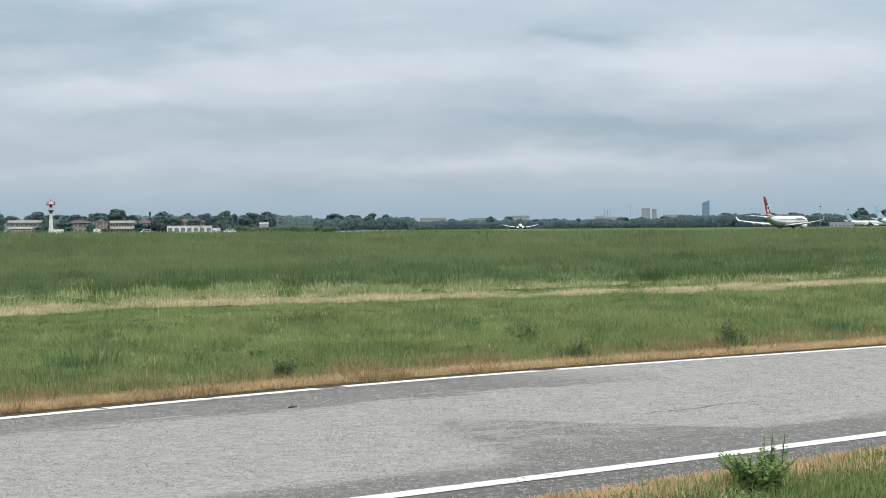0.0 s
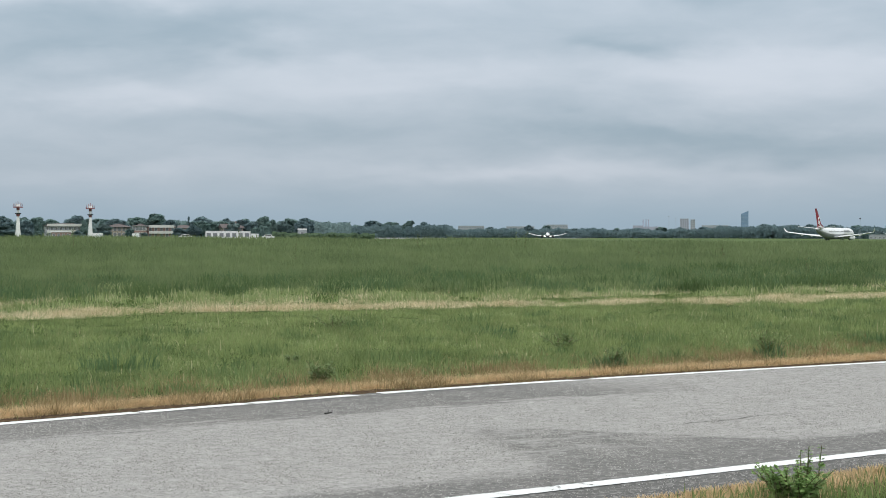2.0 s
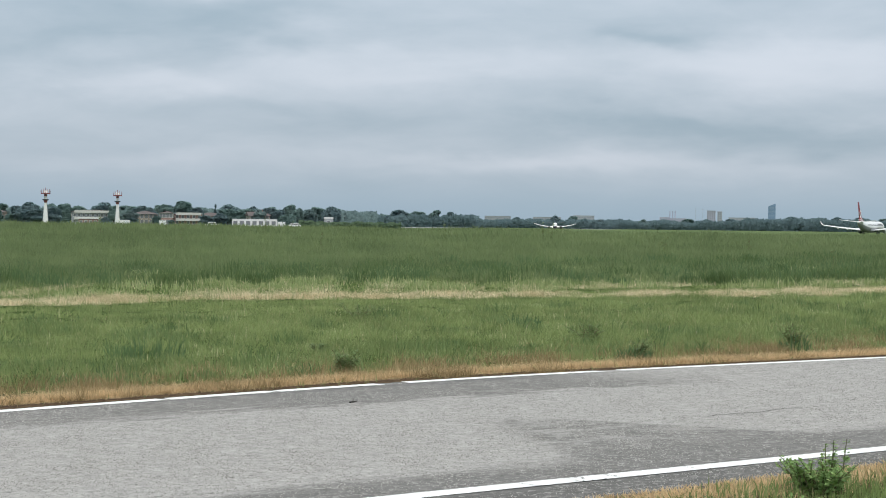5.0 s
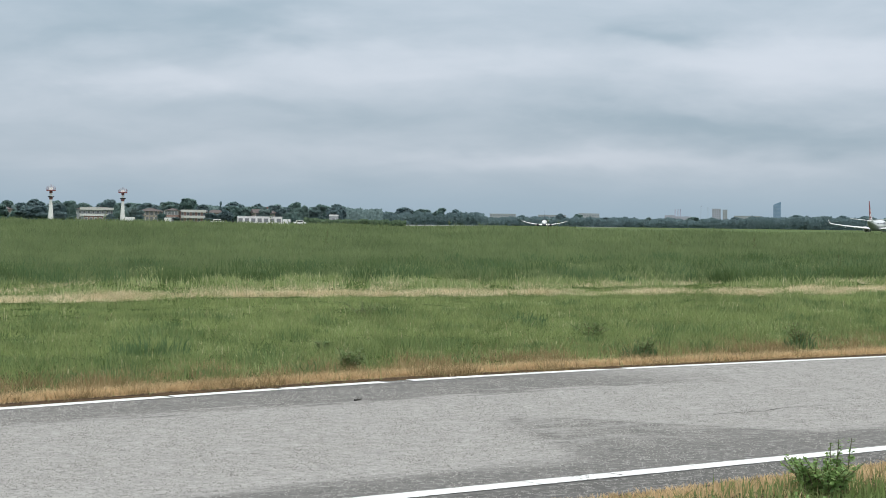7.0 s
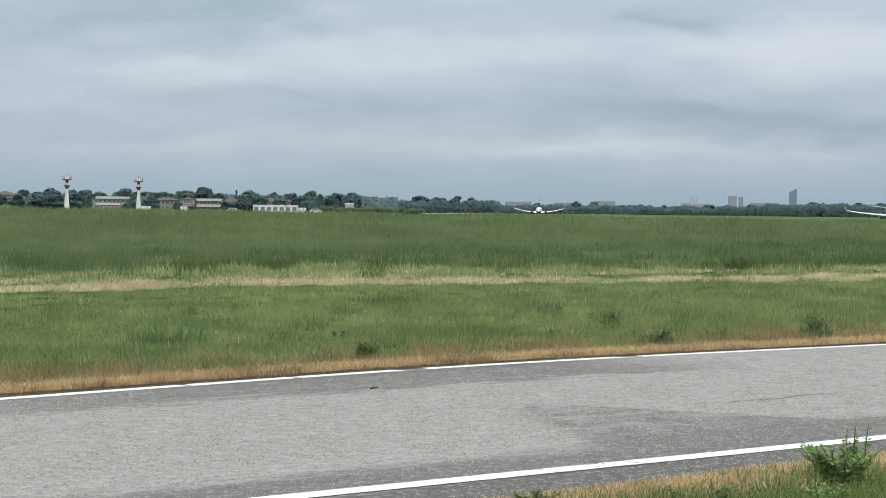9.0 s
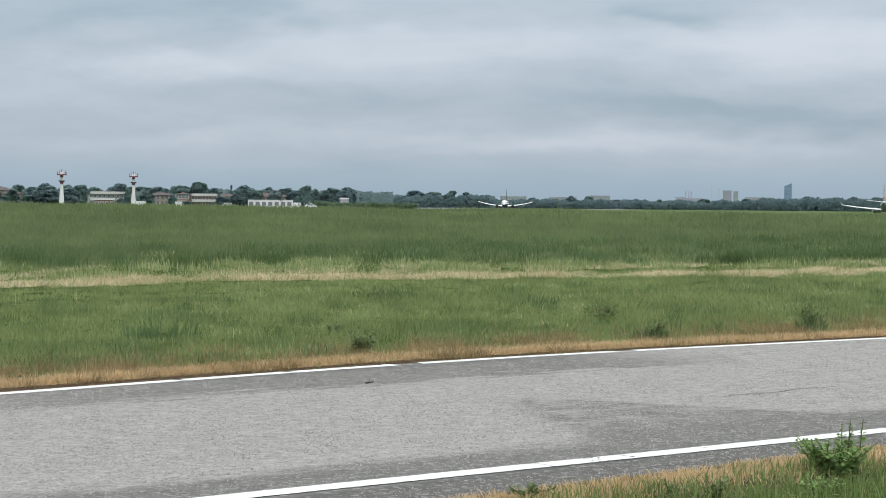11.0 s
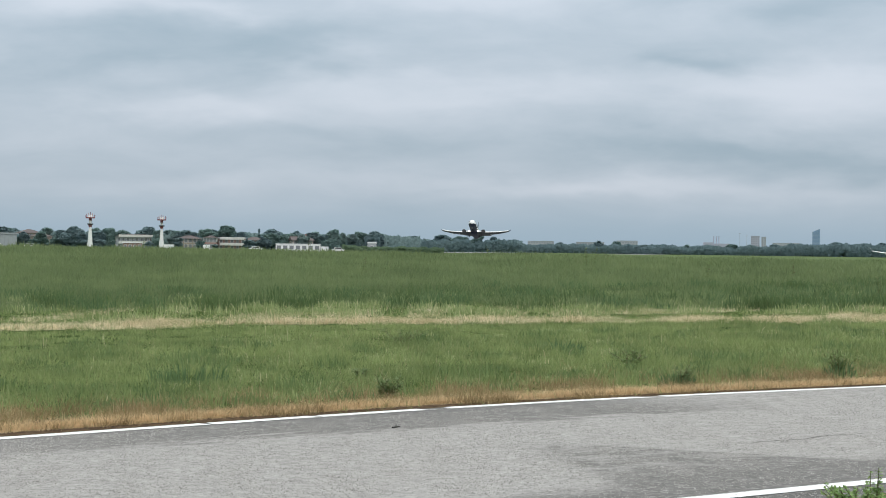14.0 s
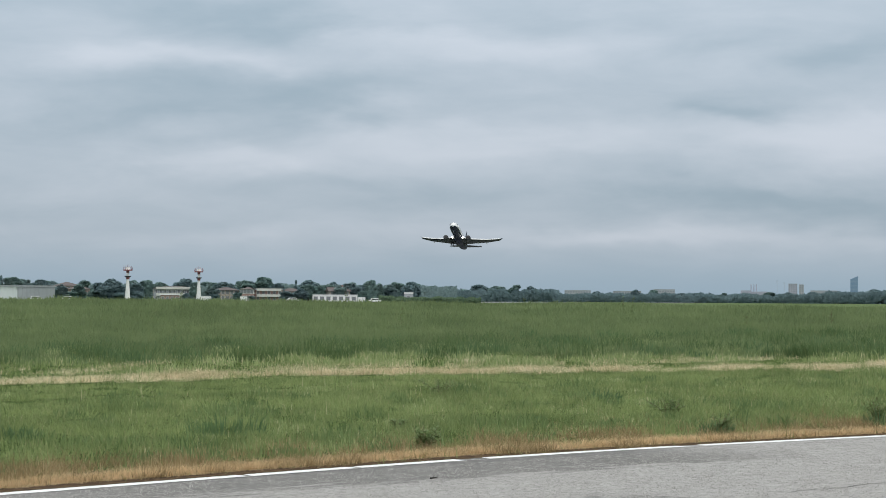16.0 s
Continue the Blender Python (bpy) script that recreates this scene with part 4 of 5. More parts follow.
def building(name, m, w, d, h, wall, roof_mat, label, roof="hip", rise=1.8, storeys=2, columns=6, overhang=0.5, glass=HOUSE_GLASS, group="", window=(1.1, 1.4), band=None, trim=None):
    """A house: walls, roof, windows with frames on the front, back and sides. Front towards -y."""
    ob = thing(name, m, label, "building", group)
    part("wall", boxed(-w / 2, -d / 2, -0.6, w / 2, d / 2, h), wall, ob)
    if roof in ("hip", "gable"):
        bm = bmesh.new()
        o, x = overhang, w / 2 + overhang
        y, e = d / 2 + overhang, (d / 2 if roof == "hip" else -overhang * 0)
        lo = [bm.verts.new(p) for p in ((-x, -y, h), (x, -y, h), (x, y, h), (-x, y, h))]
        hi = [bm.verts.new(p) for p in ((-x + e, 0, h + rise), (x - e, 0, h + rise))]
        for f in ((lo[0], lo[1], hi[1], hi[0]), (lo[2], lo[3], hi[0], hi[1]), (lo[1], lo[2], hi[1]), (lo[3], lo[0], hi[0]), (lo[3], lo[2], lo[1], lo[0])):
            bm.faces.new(f)
        top = part("roof", bm, roof_mat, ob)
        if roof == "gable":
            part("chimney", boxed(w * 0.2 - 0.4, -0.4, h + rise * 0.4, w * 0.2 + 0.4, 0.4, h + rise + 0.9), BRICK, top)
    else:
        part("roof", boxed(-w / 2 - overhang * 0.4, -d / 2 - overhang * 0.4, h, w / 2 + overhang * 0.4, d / 2 + overhang * 0.4, h + rise), roof_mat, ob)
    if band:
        for k in range(storeys):
            part("balcony", boxed(-w * 0.45, -d / 2 - 1.1, (k + 0.93) * h / storeys - 0.15, w * 0.45, -d / 2, (k + 0.93) * h / storeys + 0.75), band, ob, "pale balcony front")
    ww, wh = window
    glass_mesh, frame_mesh = bpy.data.meshes.new("pane"), bpy.data.meshes.new("window")
    bm = boxed(-ww / 2, -0.05, 0, ww / 2, 0.05, wh)
    bm.to_mesh(glass_mesh)
    bm.free()
    bm = bmesh.new()
    for a in ((-ww / 2 - 0.1, -0.1, ww / 2 + 0.1, 0.0), (-ww / 2 - 0.1, wh, ww / 2 + 0.1, wh + 0.1), (-ww / 2 - 0.1, 0, -ww / 2, wh), (ww / 2, 0, ww / 2 + 0.1, wh)):
        box(bm, a[0], -0.08, a[1], a[2], 0.08, a[3])
    bm.to_mesh(frame_mesh)
    bm.free()
    glass_mesh.materials.append(glass)
    frame_mesh.materials.append(trim or PLASTER)
    for k in range(storeys):
        z = (k + 0.32) * h / storeys
        for face, length, off in ((0, w, d / 2), (180, w, d / 2), (90, d, w / 2), (270, d, w / 2)):
            count = columns if face in (0, 180) else max(1, int(columns * d / w))
            for i in range(count):
                x = (i + 0.5) * length / count - length / 2
                fr = new("window", frame_mesh)
                fr.parent = ob
                fr.matrix_local = Matrix.Rotation(radians(face), 4, "Z") @ Matrix.Translation((x, -off, z))
                pane = new("pane", glass_mesh)
                pane.parent = fr
    return ob


def px_w(a, b, d):
    return abs(b - a) / 3688.5 * d


HOUSES = "houses beyond the airfield"
# the large pale hangar
hangar = thing("hangar", spot(-15.52, 690, turn=-38), "large pale sheet-metal hangar with a flat roof", "hangar")
part("wall", boxed(-26, 0, -0.5, 0, 20, 4.6), SHEET, hangar)
part("end_wall", boxed(0.0, 0.3, -0.5, 0.25, 19.7, 4.5), SHEET_GREY, hangar, "grey sheet-metal end wall")
part("roof", boxed(-26.4, -0.4, 4.6, 0.5, 20.4, 5.1), SHEET_GREY, hangar)
for k in range(12):
    part("wall_panel", boxed(-26 + k * 2.17, -0.08, -0.3, -26 + k * 2.17 + 2.05, 0, 4.5), SHEET, hangar)
for k in range(9):
    part("wall_panel", boxed(0.25, 0.4 + k * 2.15, -0.3, 0.32, 2.45 + k * 2.15, 4.4), SHEET_GREY, hangar)
building("house", spot(-14.20, 800, turn=12), 8, 8, 5.6, OCHRE, TILE, "ochre house with a low tiled roof among trees", rise=1.4, columns=3, group=HOUSES)
building("house", spot(-13.87, 790, turn=-8), 7, 7, 4.3, PINK_PLASTER, TILE, "reddish house with a low tiled roof among trees", rise=1.3, storeys=1, columns=3, group=HOUSES)
building("terminal_building", spot(-11.33, 770, turn=3), px_w(272, 342, 770), 10, 4.7, CONCRETE, TILE, "long grey two-storey building with white balcony bands and a brown roof", "hip", 0.8, 2, 9, 0.7, window=(0.75, 0.95), band=PLASTER)
building("kiosk", spot(-11.43, 725), px_w(285, 318, 725), 4, 2.2, BRICK, WHITE, "low brick kiosk with a white flat roof", "flat", 0.45, 1, 4, 0.8, window=(0.8, 0.9))
building("house", spot(-9.91, 780, turn=8), px_w(381, 420, 780), 8, 4.2, OCHRE, TILE, "brown plastered house with a hipped tile roof", "hip", 1.2, 2, 5, 0.6, group=HOUSES)
building("house", spot(-9.32, 760, turn=-5), px_w(427, 450, 760), 7, 4.6, BRICK, TILE, "brick house with a low tiled roof", "hip", 0.8, 2, 4, 0.4, group=HOUSES)
building("apartment_house", spot(-8.75, 765, turn=2), px_w(451, 499, 765), 8, 4.3, BRICK, CONCRETE, "brick apartment house with pale balcony fronts", "flat", 0.5, 2, 5, 0.5, group=HOUSES, band=PLASTER, window=(0.9, 1.1))
building("house", spot(-6.85, 790, turn=10), px_w(580, 616, 790), 8, 4.1, PINK_PLASTER, TILE, "house with a reddish tiled gable roof", "gable", 1.5, 2, 4, 0.5, group=HOUSES)
building("house", spot(-8.14, 800, turn=-10), 8, 7, 4.0, PINK_PLASTER, TILE, "reddish house half hidden by trees", "hip", 1.2, 2, 3, 0.5, group=HOUSES)
building("house", spot(-5.46, 830, turn=-6), 8, 7, 4.6, PLASTER, CONCRETE, "pale low house half hidden by trees", "hip", 0.9, 2, 3, 0.5, group=HOUSES)
building("site_office", spot(-6.93, 715, turn=-2), px_w(554, 632, 715), 5, 2.7 - 0.2, WHITE, WHITE, "long white flat-roofed site office with dark openings", "flat", 0.25, 1, 7, 0.2, window=(1.35, 1.25))
building("warehouse", spot(-4.91, 760), 3.2, 5, 3.3, SHEET_GREY, WHITE, "small grey shed with a white roof", "flat", 0.55, 1, 1, 0.3)
for x, wd in ((363, 4.2), (431, 2.4), (640, 2.6)):
    box_ = thing("container", spot({363: -10.48, 431: -9.43, 640: -6.20}[x], 712), "low white storage container on the grass", "container", "storage containers")
    part("body", boxed(-wd / 2, -1.1, 0.0, wd / 2, 1.1, 1.9, bevel=0.05), WHITE, box_)
    part("door", boxed(wd * 0.1, -1.16, 0.15, wd * 0.4, -1.1, 1.75), SHEET, box_)


def car(bearing, distance, turn, mat, label):
    ob = thing("car", spot(bearing, distance, turn=turn), label, "car", "cars parked by the field")
    part("body", boxed(-2.1, -0.85, 0.35, 2.1, 0.85, 1.0, bevel=0.15), mat, ob)
    bm = boxed(-1.3, -0.78, 1.0, 1.2, 0.78, 1.55, bevel=0.12)
    part("cabin", bm, mat, ob)
    part("window", boxed(-1.1, -0.8, 1.08, 1.0, 0.8, 1.42), GLASS, ob)
    for x in (-1.3, 1.3):
        for y in (-0.8, 0.8):
            part("wheel", rodded((x, y - 0.1, 0.33), (x, y + 0.1, 0.33), 0.33, n=12), RUBBER, ob)
    return ob


for bearing, turn in ((-15.03, 5), (-14.16, -8), (-8.09, 10), (-5.84, 3)):
    car(bearing, 690, turn, WHITE, "white parked van seen over the grass")

# ---- the city beyond ----


def block(bearing, distance, w, d, h, label, wall=CONCRETE, storeys=8, columns=8, turn=0):
    return building("apartment_block", spot(bearing, distance, turn=turn), w, d, h, wall, CONCRETE, label, "flat", 0.6, storeys, columns, 0.4, group="apartment blocks of the city", window=(1.8, 1.5), glass=FAR_GLASS, trim=wall)


block(-0.27, 2600, px_w(1000, 1046, 2600), 14, 13.8, "long pale apartment block beyond the woods", CONCRETE, 4, 10)
block(1.08, 2600, px_w(1086, 1135, 2600), 14, 13.2, "long grey apartment block beyond the woods", CONCRETE, 4, 10)
block(2.09, 2550, px_w(1158, 1195, 2550), 14, 15.3, "grey apartment block beyond the woods", CONCRETE, 4, 8)
block(5.56, 3000, px_w(1396, 1411, 3000), 12, 26.6, "tall pinkish tower block in the city", HAZY_PINK, 9, 4)
block(5.79, 3000, px_w(1414, 1422, 3000), 10, 25.5, "tall pale tower block in the city", CONCRETE, 9, 2)
block(2.74, 2500, 28, 12, 9.4, "low white block beyond the woods", WHITE, 2, 6)
block(6.39, 2800, 35, 14, 16.1, "pale long block beyond the woods", CONCRETE, 3, 8)
works = thing("factory", spot(4.53, 2800), "pinkish factory hall with three thin chimneys", "factory")
part("wall", boxed(-17, -10, -0.5, 17, 10, 14.8), HAZY_PINK, works)
part("annex", boxed(-18, -12, -0.5, -5, -10.1, 16.2), HAZY_PINK, works, "pinkish annex")
for k, x in enumerate((-4.4, -0.6, 2.6)):
    part("chimney", rodded((x, 0, 5), (x, 0, 24.6), 0.75, 0.6, 8), HAZY_PINK, works)
tower = thing("skyscraper", spot(7.19, 4600), "tall blue glass skyscraper with a slanted top", "skyscraper")
w_ = px_w(1505, 1518, 4600) / 2
bm = bmesh.new()
lo = [bm.verts.new(p) for p in ((-w_, -10, -1), (w_, -10, -1), (w_, 10, -1), (-w_, 10, -1))]
hi = [bm.verts.new(p) for p in ((-w_, -10, 50.3), (w_, -10, 57.2), (w_, 10, 57.2), (-w_, 10, 50.3))]
for i in range(4):
    bm.faces.new((lo[i], lo[(i + 1) % 4], hi[(i + 1) % 4], hi[i]))
bm.faces.new(hi)
part("glass_body", bm, HAZY_BLUE_GLASS, tower)
for k in range(16):
    part("floor_band", boxed(-w_ - 0.1, -10.15, 5 + k * 2.9 - 0.3, w_ + 0.1, -10.0, 5 + k * 2.9 + 0.3), HAZY_BLUE, tower)
for k, (bearing, height) in enumerate(((5.14, 28), (5.33, 26))):
    crane = thing("mast", spot(bearing, 2600), "thin pale mast above the woods", "mast", "masts of the city")
    part("pole", rodded((0, 0, -0.5), (0, 0, height), 0.22, 0.12, 6), SHEET_GREY, crane)
    part("arm", boxed(-1.2, -0.15, height - 1.3, 1.2, 0.15, height - 1.0), SHEET_GREY, crane)
building("apron_building", spot(10.84, 1500), 17, 9, 3.5, CONCRETE, SHEET_GREY, "low grey flat-roofed building beside the apron", "flat", 0.5, 1, 6, 0.3, window=(1.4, 1.2))
for bearing, distance, mast_top in ((10.27, 900, 9.0), (11.0, 1200, 9.6), (11.27, 1200, 10.2)):
    lamp = thing("floodlight_mast", spot(bearing, distance), "slim grey floodlight mast on the apron", "mast", "floodlight masts of the apron")
    part("pole", rodded((0, 0, -0.3), (0, 0, mast_top), 0.09, 0.05, 6), CONCRETE, lamp)
    part("lamp_head", boxed(-0.35, -0.3, mast_top - 0.2, 0.35, 0.3, mast_top + 0.35, bevel=0.08), DARK_GREY, lamp)

# ---- the fence post beside the camera ----
post = thing("fence_post", pose(-0.0326, 0.040, -0.03), "round grey galvanized steel fence post beside the road", "fence post")
part("tube", rodded((0, 0, -0.3), (0, 0, 2.2), 0.02, None, 24), DARK_STEEL, post, smooth=True)
part("cap", rodded((0, 0, 2.2), (0, 0, 2.23), 0.022, 0.012, 24), DARK_STEEL, post)

# ---- weeds ----


def weed(name, x, y, height, spread, stems, leaves, seed, mat, label, leaf=0.035, broad=0.42, root=0.04):
    """A bushy herb: leaning stems, each set with small pointed leaves."""
    g = np.random.default_rng(seed)
    ob = thing(name, pose(x, y, float(ground_height(np.array([x]), np.array([y]))[0]) - 0.01), label, "plant", "weeds by the road")
    co = []
    for k in range(stems):
        a, out = g.uniform(0, 6.28), spread * g.uniform(0.2, 1.0)
        h = height * g.uniform(0.65, 1.0) if k else height
        foot = np.array([math.cos(a), math.sin(a), 0]) * root * g.uniform(0.3, 1.0)
        head = np.array([math.cos(a) * out, math.sin(a) * out, h]) + np.append(g.normal(0, root * 0.8, 2), 0)
        mid = foot * 0.5 + head * 0.5 + np.array([0, 0, 0.12 * height])
        bm = rodded(foot, mid, 0.005, 0.004, 5)
        rod(bm, mid, head, 0.004, 0.002, 5)
        part("stem", bm, STEM, ob)
        t = g.uniform(0.12, 1.0, leaves)[:, None]
        c = foot * (1 - t) ** 2 + 2 * mid * t * (1 - t) + head * t ** 2
        d = g.normal(size=(leaves, 3)) * np.array([1, 1, 0.35]) + np.array([0, 0, 0.25])
        d /= np.linalg.norm(d, axis=1)[:, None]
        s = np.cross(d, g.normal(size=(leaves, 3)) * 0.3 + np.array([0, 0, 1.0]))
        s /= np.linalg.norm(s, axis=1)[:, None]
        size = leaf * g.uniform(0.6, 1.3, leaves)[:, None] * (1.25 - 0.6 * t)
        c = c + d * size * 0.3
        co.append(np.stack([c, c + d * size * 1.1 + s * size * broad, c + d * size * 2.0, c + d * size * 1.1 - s * size * broad], 1).reshape(-1, 3))
    co = np.concatenate(co)
    q = np.arange(len(co)).reshape(-1, 4)
    leaf_ob = new("foliage", raw_mesh("foliage", co, np.concatenate([q[:, [0, 1, 2]], q[:, [0, 2, 3]]]), mat))
    leaf_ob.parent = ob
    return ob


weed("bushy_weed", 1.90, 12.70, 0.24, 0.24, 40, 42, 3, WEED_LEAF, "bright green bushy weed at the road's edge", 0.019, 0.7, 0.11)
weed("bushy_weed", 2.00, 12.72, 0.37, 0.07, 4, 40, 4, WEED_LEAF, "bright green bushy weed with tall shoots", 0.019, 0.7, 0.05)
weed("bushy_weed", 0.02, 11.5, 0.11, 0.12, 9, 26, 5, DARK_WEED, "low green weed at the road's edge", 0.018, 0.65, 0.08)
weed("bushy_weed", 1.09, 11.75, 0.13, 0.08, 6, 22, 6, DARK_WEED, "low green weed at the road's edge", 0.018, 0.65, 0.06)
weed("bushy_weed", 0.86, 11.62, 0.13, 0.05, 4, 20, 7, DARK_WEED, "low green weed at the road's edge", 0.018, 0.65, 0.04)
weed("bushy_weed", 1.70, 11.9, 0.12, 0.10, 6, 24, 8, WEED_LEAF, "low green weed at the road's edge", 0.018, 0.65, 0.08)
for k, (x, y, h, s) in enumerate(((-1.75, 22.4, 0.30, 0.13), (1.60, 25.6, 0.28, 0.24), (3.82, 27.6, 0.42, 0.22), (-2.30, 25.8, 0.15, 0.10), (1.15, 29.2, 0.30, 0.3), (-2.5, 35.1, 0.3, 0.35), (-6.4, 21.5, 0.22, 0.2))):
    weed("roadside_weed", x, y, h * 0.9, s * 1.3, 11, 34, 20 + k, DARK_WEED, "dark green weed standing in the verge grass", 0.035)
for k, (bearing, d_, h_) in enumerate(((-6.65, 118, 1.25), (-8.9, 105, 1.15), (-11.1, 112, 1.2), (1.0, 112, 1.15), (1.22, 110, 1.3), (4.3, 95, 1.0), (-5.1, 90, 1.0), (-1.7, 112, 1.2), (6.6, 100, 1.05), (8.9, 70, 0.9))):
    p_ = spot(bearing, d_).translation
    weed("dock_plant", p_.x, p_.y, h_, 0.12, 3, 26, 40 + k, DARK_WEED, "tall dark dock plant rising out of the meadow", 0.07)



def tuft(x, y, height, spread, count, seed, label, mat=GRASS_TUFT):
    """A clump of taller, darker grass: arching blades from one root."""
    g = np.random.default_rng(seed)
    a, d = g.uniform(0, 6.28, count), spread * np.sqrt(g.uniform(0, 1, count))
    foot = np.stack([np.cos(a) * d, np.sin(a) * d, np.zeros(count)], 1)
    h = height * g.uniform(0.45, 1.0, count) * (1 - 0.5 * (d / spread) ** 2)
    out = np.stack([np.cos(a), np.sin(a), np.zeros(count)], 1) * (h * g.uniform(0.05, 0.5, count))[:, None]
    w = g.normal(size=(count, 3)) * np.array([1, 1, 0])
    w = w / np.linalg.norm(w, axis=1)[:, None] * (0.004 + 0.02 * height * g.uniform(0.3, 0.8, count))[:, None]
    up_ = np.stack([h * 0, h * 0, h], 1)
    mid = foot + up_ * 0.6 + out * 0.35
    co = np.stack([foot - w, foot + w, mid - w, mid + w, foot + up_ + out], 1).reshape(-1, 3)
    o = (np.arange(count) * 5)[:, None]
    tris = np.concatenate([o + np.array([[0, 1, 3]]), o + np.array([[0, 3, 2]]), o + np.array([[2, 3, 4]])], 1).reshape(-1, 3)
    ob = new("grass_tuft", raw_mesh("grass_tuft", co, tris, mat))
    ob.matrix_world = pose(x, y, float(ground_height(np.array([x]), np.array([y]))[0]) - 0.01)
    return tagged(ob, label, "grass tuft", kind="stuff")


for k, (x, y, h_, w_, n_) in enumerate(((-4.25, 24.25, 0.36, 0.26, 60), (-4.0, 24.5, 0.34, 0.2, 45), (-4.5, 24.2, 0.30, 0.2, 40), (3.79, 27.5, 0.34, 0.2, 70), (1.56, 25.4, 0.24, 0.24, 160), (-6.5, 23.5, 0.2, 0.3, 160), (5.9, 31.0, 0.25, 0.3, 160), (0.2, 33.5, 0.26, 0.4, 200))):
    tuft(x, y, h_, w_, n_, 60 + k, "clump of taller blue-green grass in the verge", TEAL_TUFT)
for k, (x, y, h_, w_, n_) in enumerate(((6.4, 57.5, 0.75, 0.9, 360), (7.6, 58.5, 0.7, 0.8, 300), (-2.6, 64, 0.6, 1.0, 300), (-6.2, 63, 0.55, 0.9, 260), (0.6, 63, 0.6, 1.1, 300), (10.3, 62, 0.7, 1.0, 300), (-0.8, 66, 0.7, 0.8, 260), (3.2, 64, 0.6, 0.9, 260), (-10.5, 61, 0.5, 0.9, 240))):
    tuft(x, y, h_ * 0.8, w_ * 1.15, n_, 80 + k, "clump of tall dark green grass at the meadow's edge", DARK_TUFT)

# ---- grass ----


def build_grass():
    # near verge
    n = 60000
    xy = from_road(rng.uniform(0, 26, n), rng.uniform(4.5, 7.98, n) + rng.normal(0, 0.08, n))
    xy = xy[in_wedge(xy) & (np.hypot(*xy.T) > 5)]
    h = rng.uniform(0.04, 0.11, len(xy)) * (0.7 + 0.7 * smooth_noise(xy, 1.5, 8))
    blades("near_grass", xy, h, rng.uniform(0.004, 0.008, len(xy)), GRASS_NEAR, "short green verge grass beside the road", 0.5, 2)
    # dry fringes on both sides of the road
    n = 42000
    xy = from_road(rng.uniform(2, 24, n), 8.2 - np.abs(rng.normal(0, 0.26, n)))
    xy = xy[in_wedge(xy)]
    blades("dry_fringe", xy, rng.uniform(0.02, 0.07, len(xy)), rng.uniform(0.004, 0.007, len(xy)), GRASS_DRY, "dry tan grass fringe beside the road", 0.7, 2)
    n, each = 190000, 22
    u = np.repeat(rng.uniform(-2, 48, n // each), each)
    v = np.repeat(0.30 * rng.uniform(0, 1, n // each) ** 0.8 + np.abs(rng.normal(0, 0.08, n // each)), each)
    n = len(u)
    lush = np.repeat(rng.uniform(0.35, 1.6, n // each), each)
    u = u + rng.normal(0, 0.07, n)
    v = FAR_EDGE + 0.70 - 0.75 * (1 - np.exp(-((u - 15.3) / 7.0) ** 2)) + np.abs(v + rng.normal(0, 0.035, n))
    xy = from_road(u, v)
    keep = in_wedge(xy)
    xy, v, lush = xy[keep], v[keep], lush[keep]
    inward = v - (FAR_EDGE + 0.6 - 0.75 * (1 - np.exp(-((u[keep] - 15.3) / 7.0) ** 2)))
    h = rng.uniform(0.02, 0.075, len(xy)) * lush * np.clip(inward / 0.18, 0.3, 1)
    blades("dry_fringe", xy, h, rng.uniform(0.004, 0.008, len(xy)), GRASS_DRY, "dry tan grass fringe beside the road", 1.5, 1)
    # browned grass behind the fringe
    n, each = 130000, 26
    u, v = np.repeat(rng.uniform(-2, 50, n // each), each), np.repeat(FAR_EDGE + 0.45 + np.abs(rng.normal(0, 1.15, n // each)), each)
    n = len(u)
    lush = np.repeat(rng.uniform(0.4, 1.5, n // each), each)
    xy = from_road(u + rng.normal(0, 0.09, n), v + rng.normal(0, 0.09, n))
    keep = in_wedge(xy) & (rng.uniform(0, 1, n) < np.clip(smooth_noise(xy, 2.2, 53) * 3.2 - 0.85, 0.03, 1))
    xy = xy[keep]
    blades("browned_grass", xy, rng.uniform(0.04, 0.14, len(xy)) * lush[keep], rng.uniform(0.004, 0.009, len(xy)), GRASS_BROWN, "browned grass between the dry fringe and the green verge", 1.1, 1)
    # verge between the road and the swath
    n, each = 700000, 28
    u, v = np.repeat(rng.uniform(-6, 85, n // each), each), np.repeat(15.8 + 17.6 * rng.uniform(0, 1, n // each) ** 1.15, each)
    lush = np.repeat(rng.uniform(0.4, 1.5, n // each), each)
    u, v = u + rng.normal(0, 0.11, n), v + rng.normal(0, 0.11, n)
    xy = from_road(u, v)
    keep = in_wedge(xy) & (rng.uniform(0, 1, n) < np.clip((v - 15.9 - 1.3 * smooth_noise(xy, 2.2, 53)) / 1.3, 0.05, 1) * np.clip((33.4 - v) / 1.6, 0, 1))
    xy, v, lush = xy[keep], v[keep], lush[keep]
    r = np.hypot(*xy.T)
    h = (0.045 + 0.12 * smooth_noise(xy, 3, 9) * smooth_noise(xy, 0.9, 10) + 0.05 * smooth_noise(xy, 0.4, 11)) * rng.uniform(0.6, 1.25, len(xy)) * lush
    h *= np.clip(1.2 - (v - 20) / 18, 0.6, 1.0) * np.clip(0.6 + (v - 15.7) / 1.2, 0.6, 1.15)
    blades("verge_grass", xy, h, 0.0045 + 0.00022 * r * rng.uniform(0.6, 1.4, len(xy)), GRASS_MID, "rough green verge grass with dry stalks", 0.85, 1)
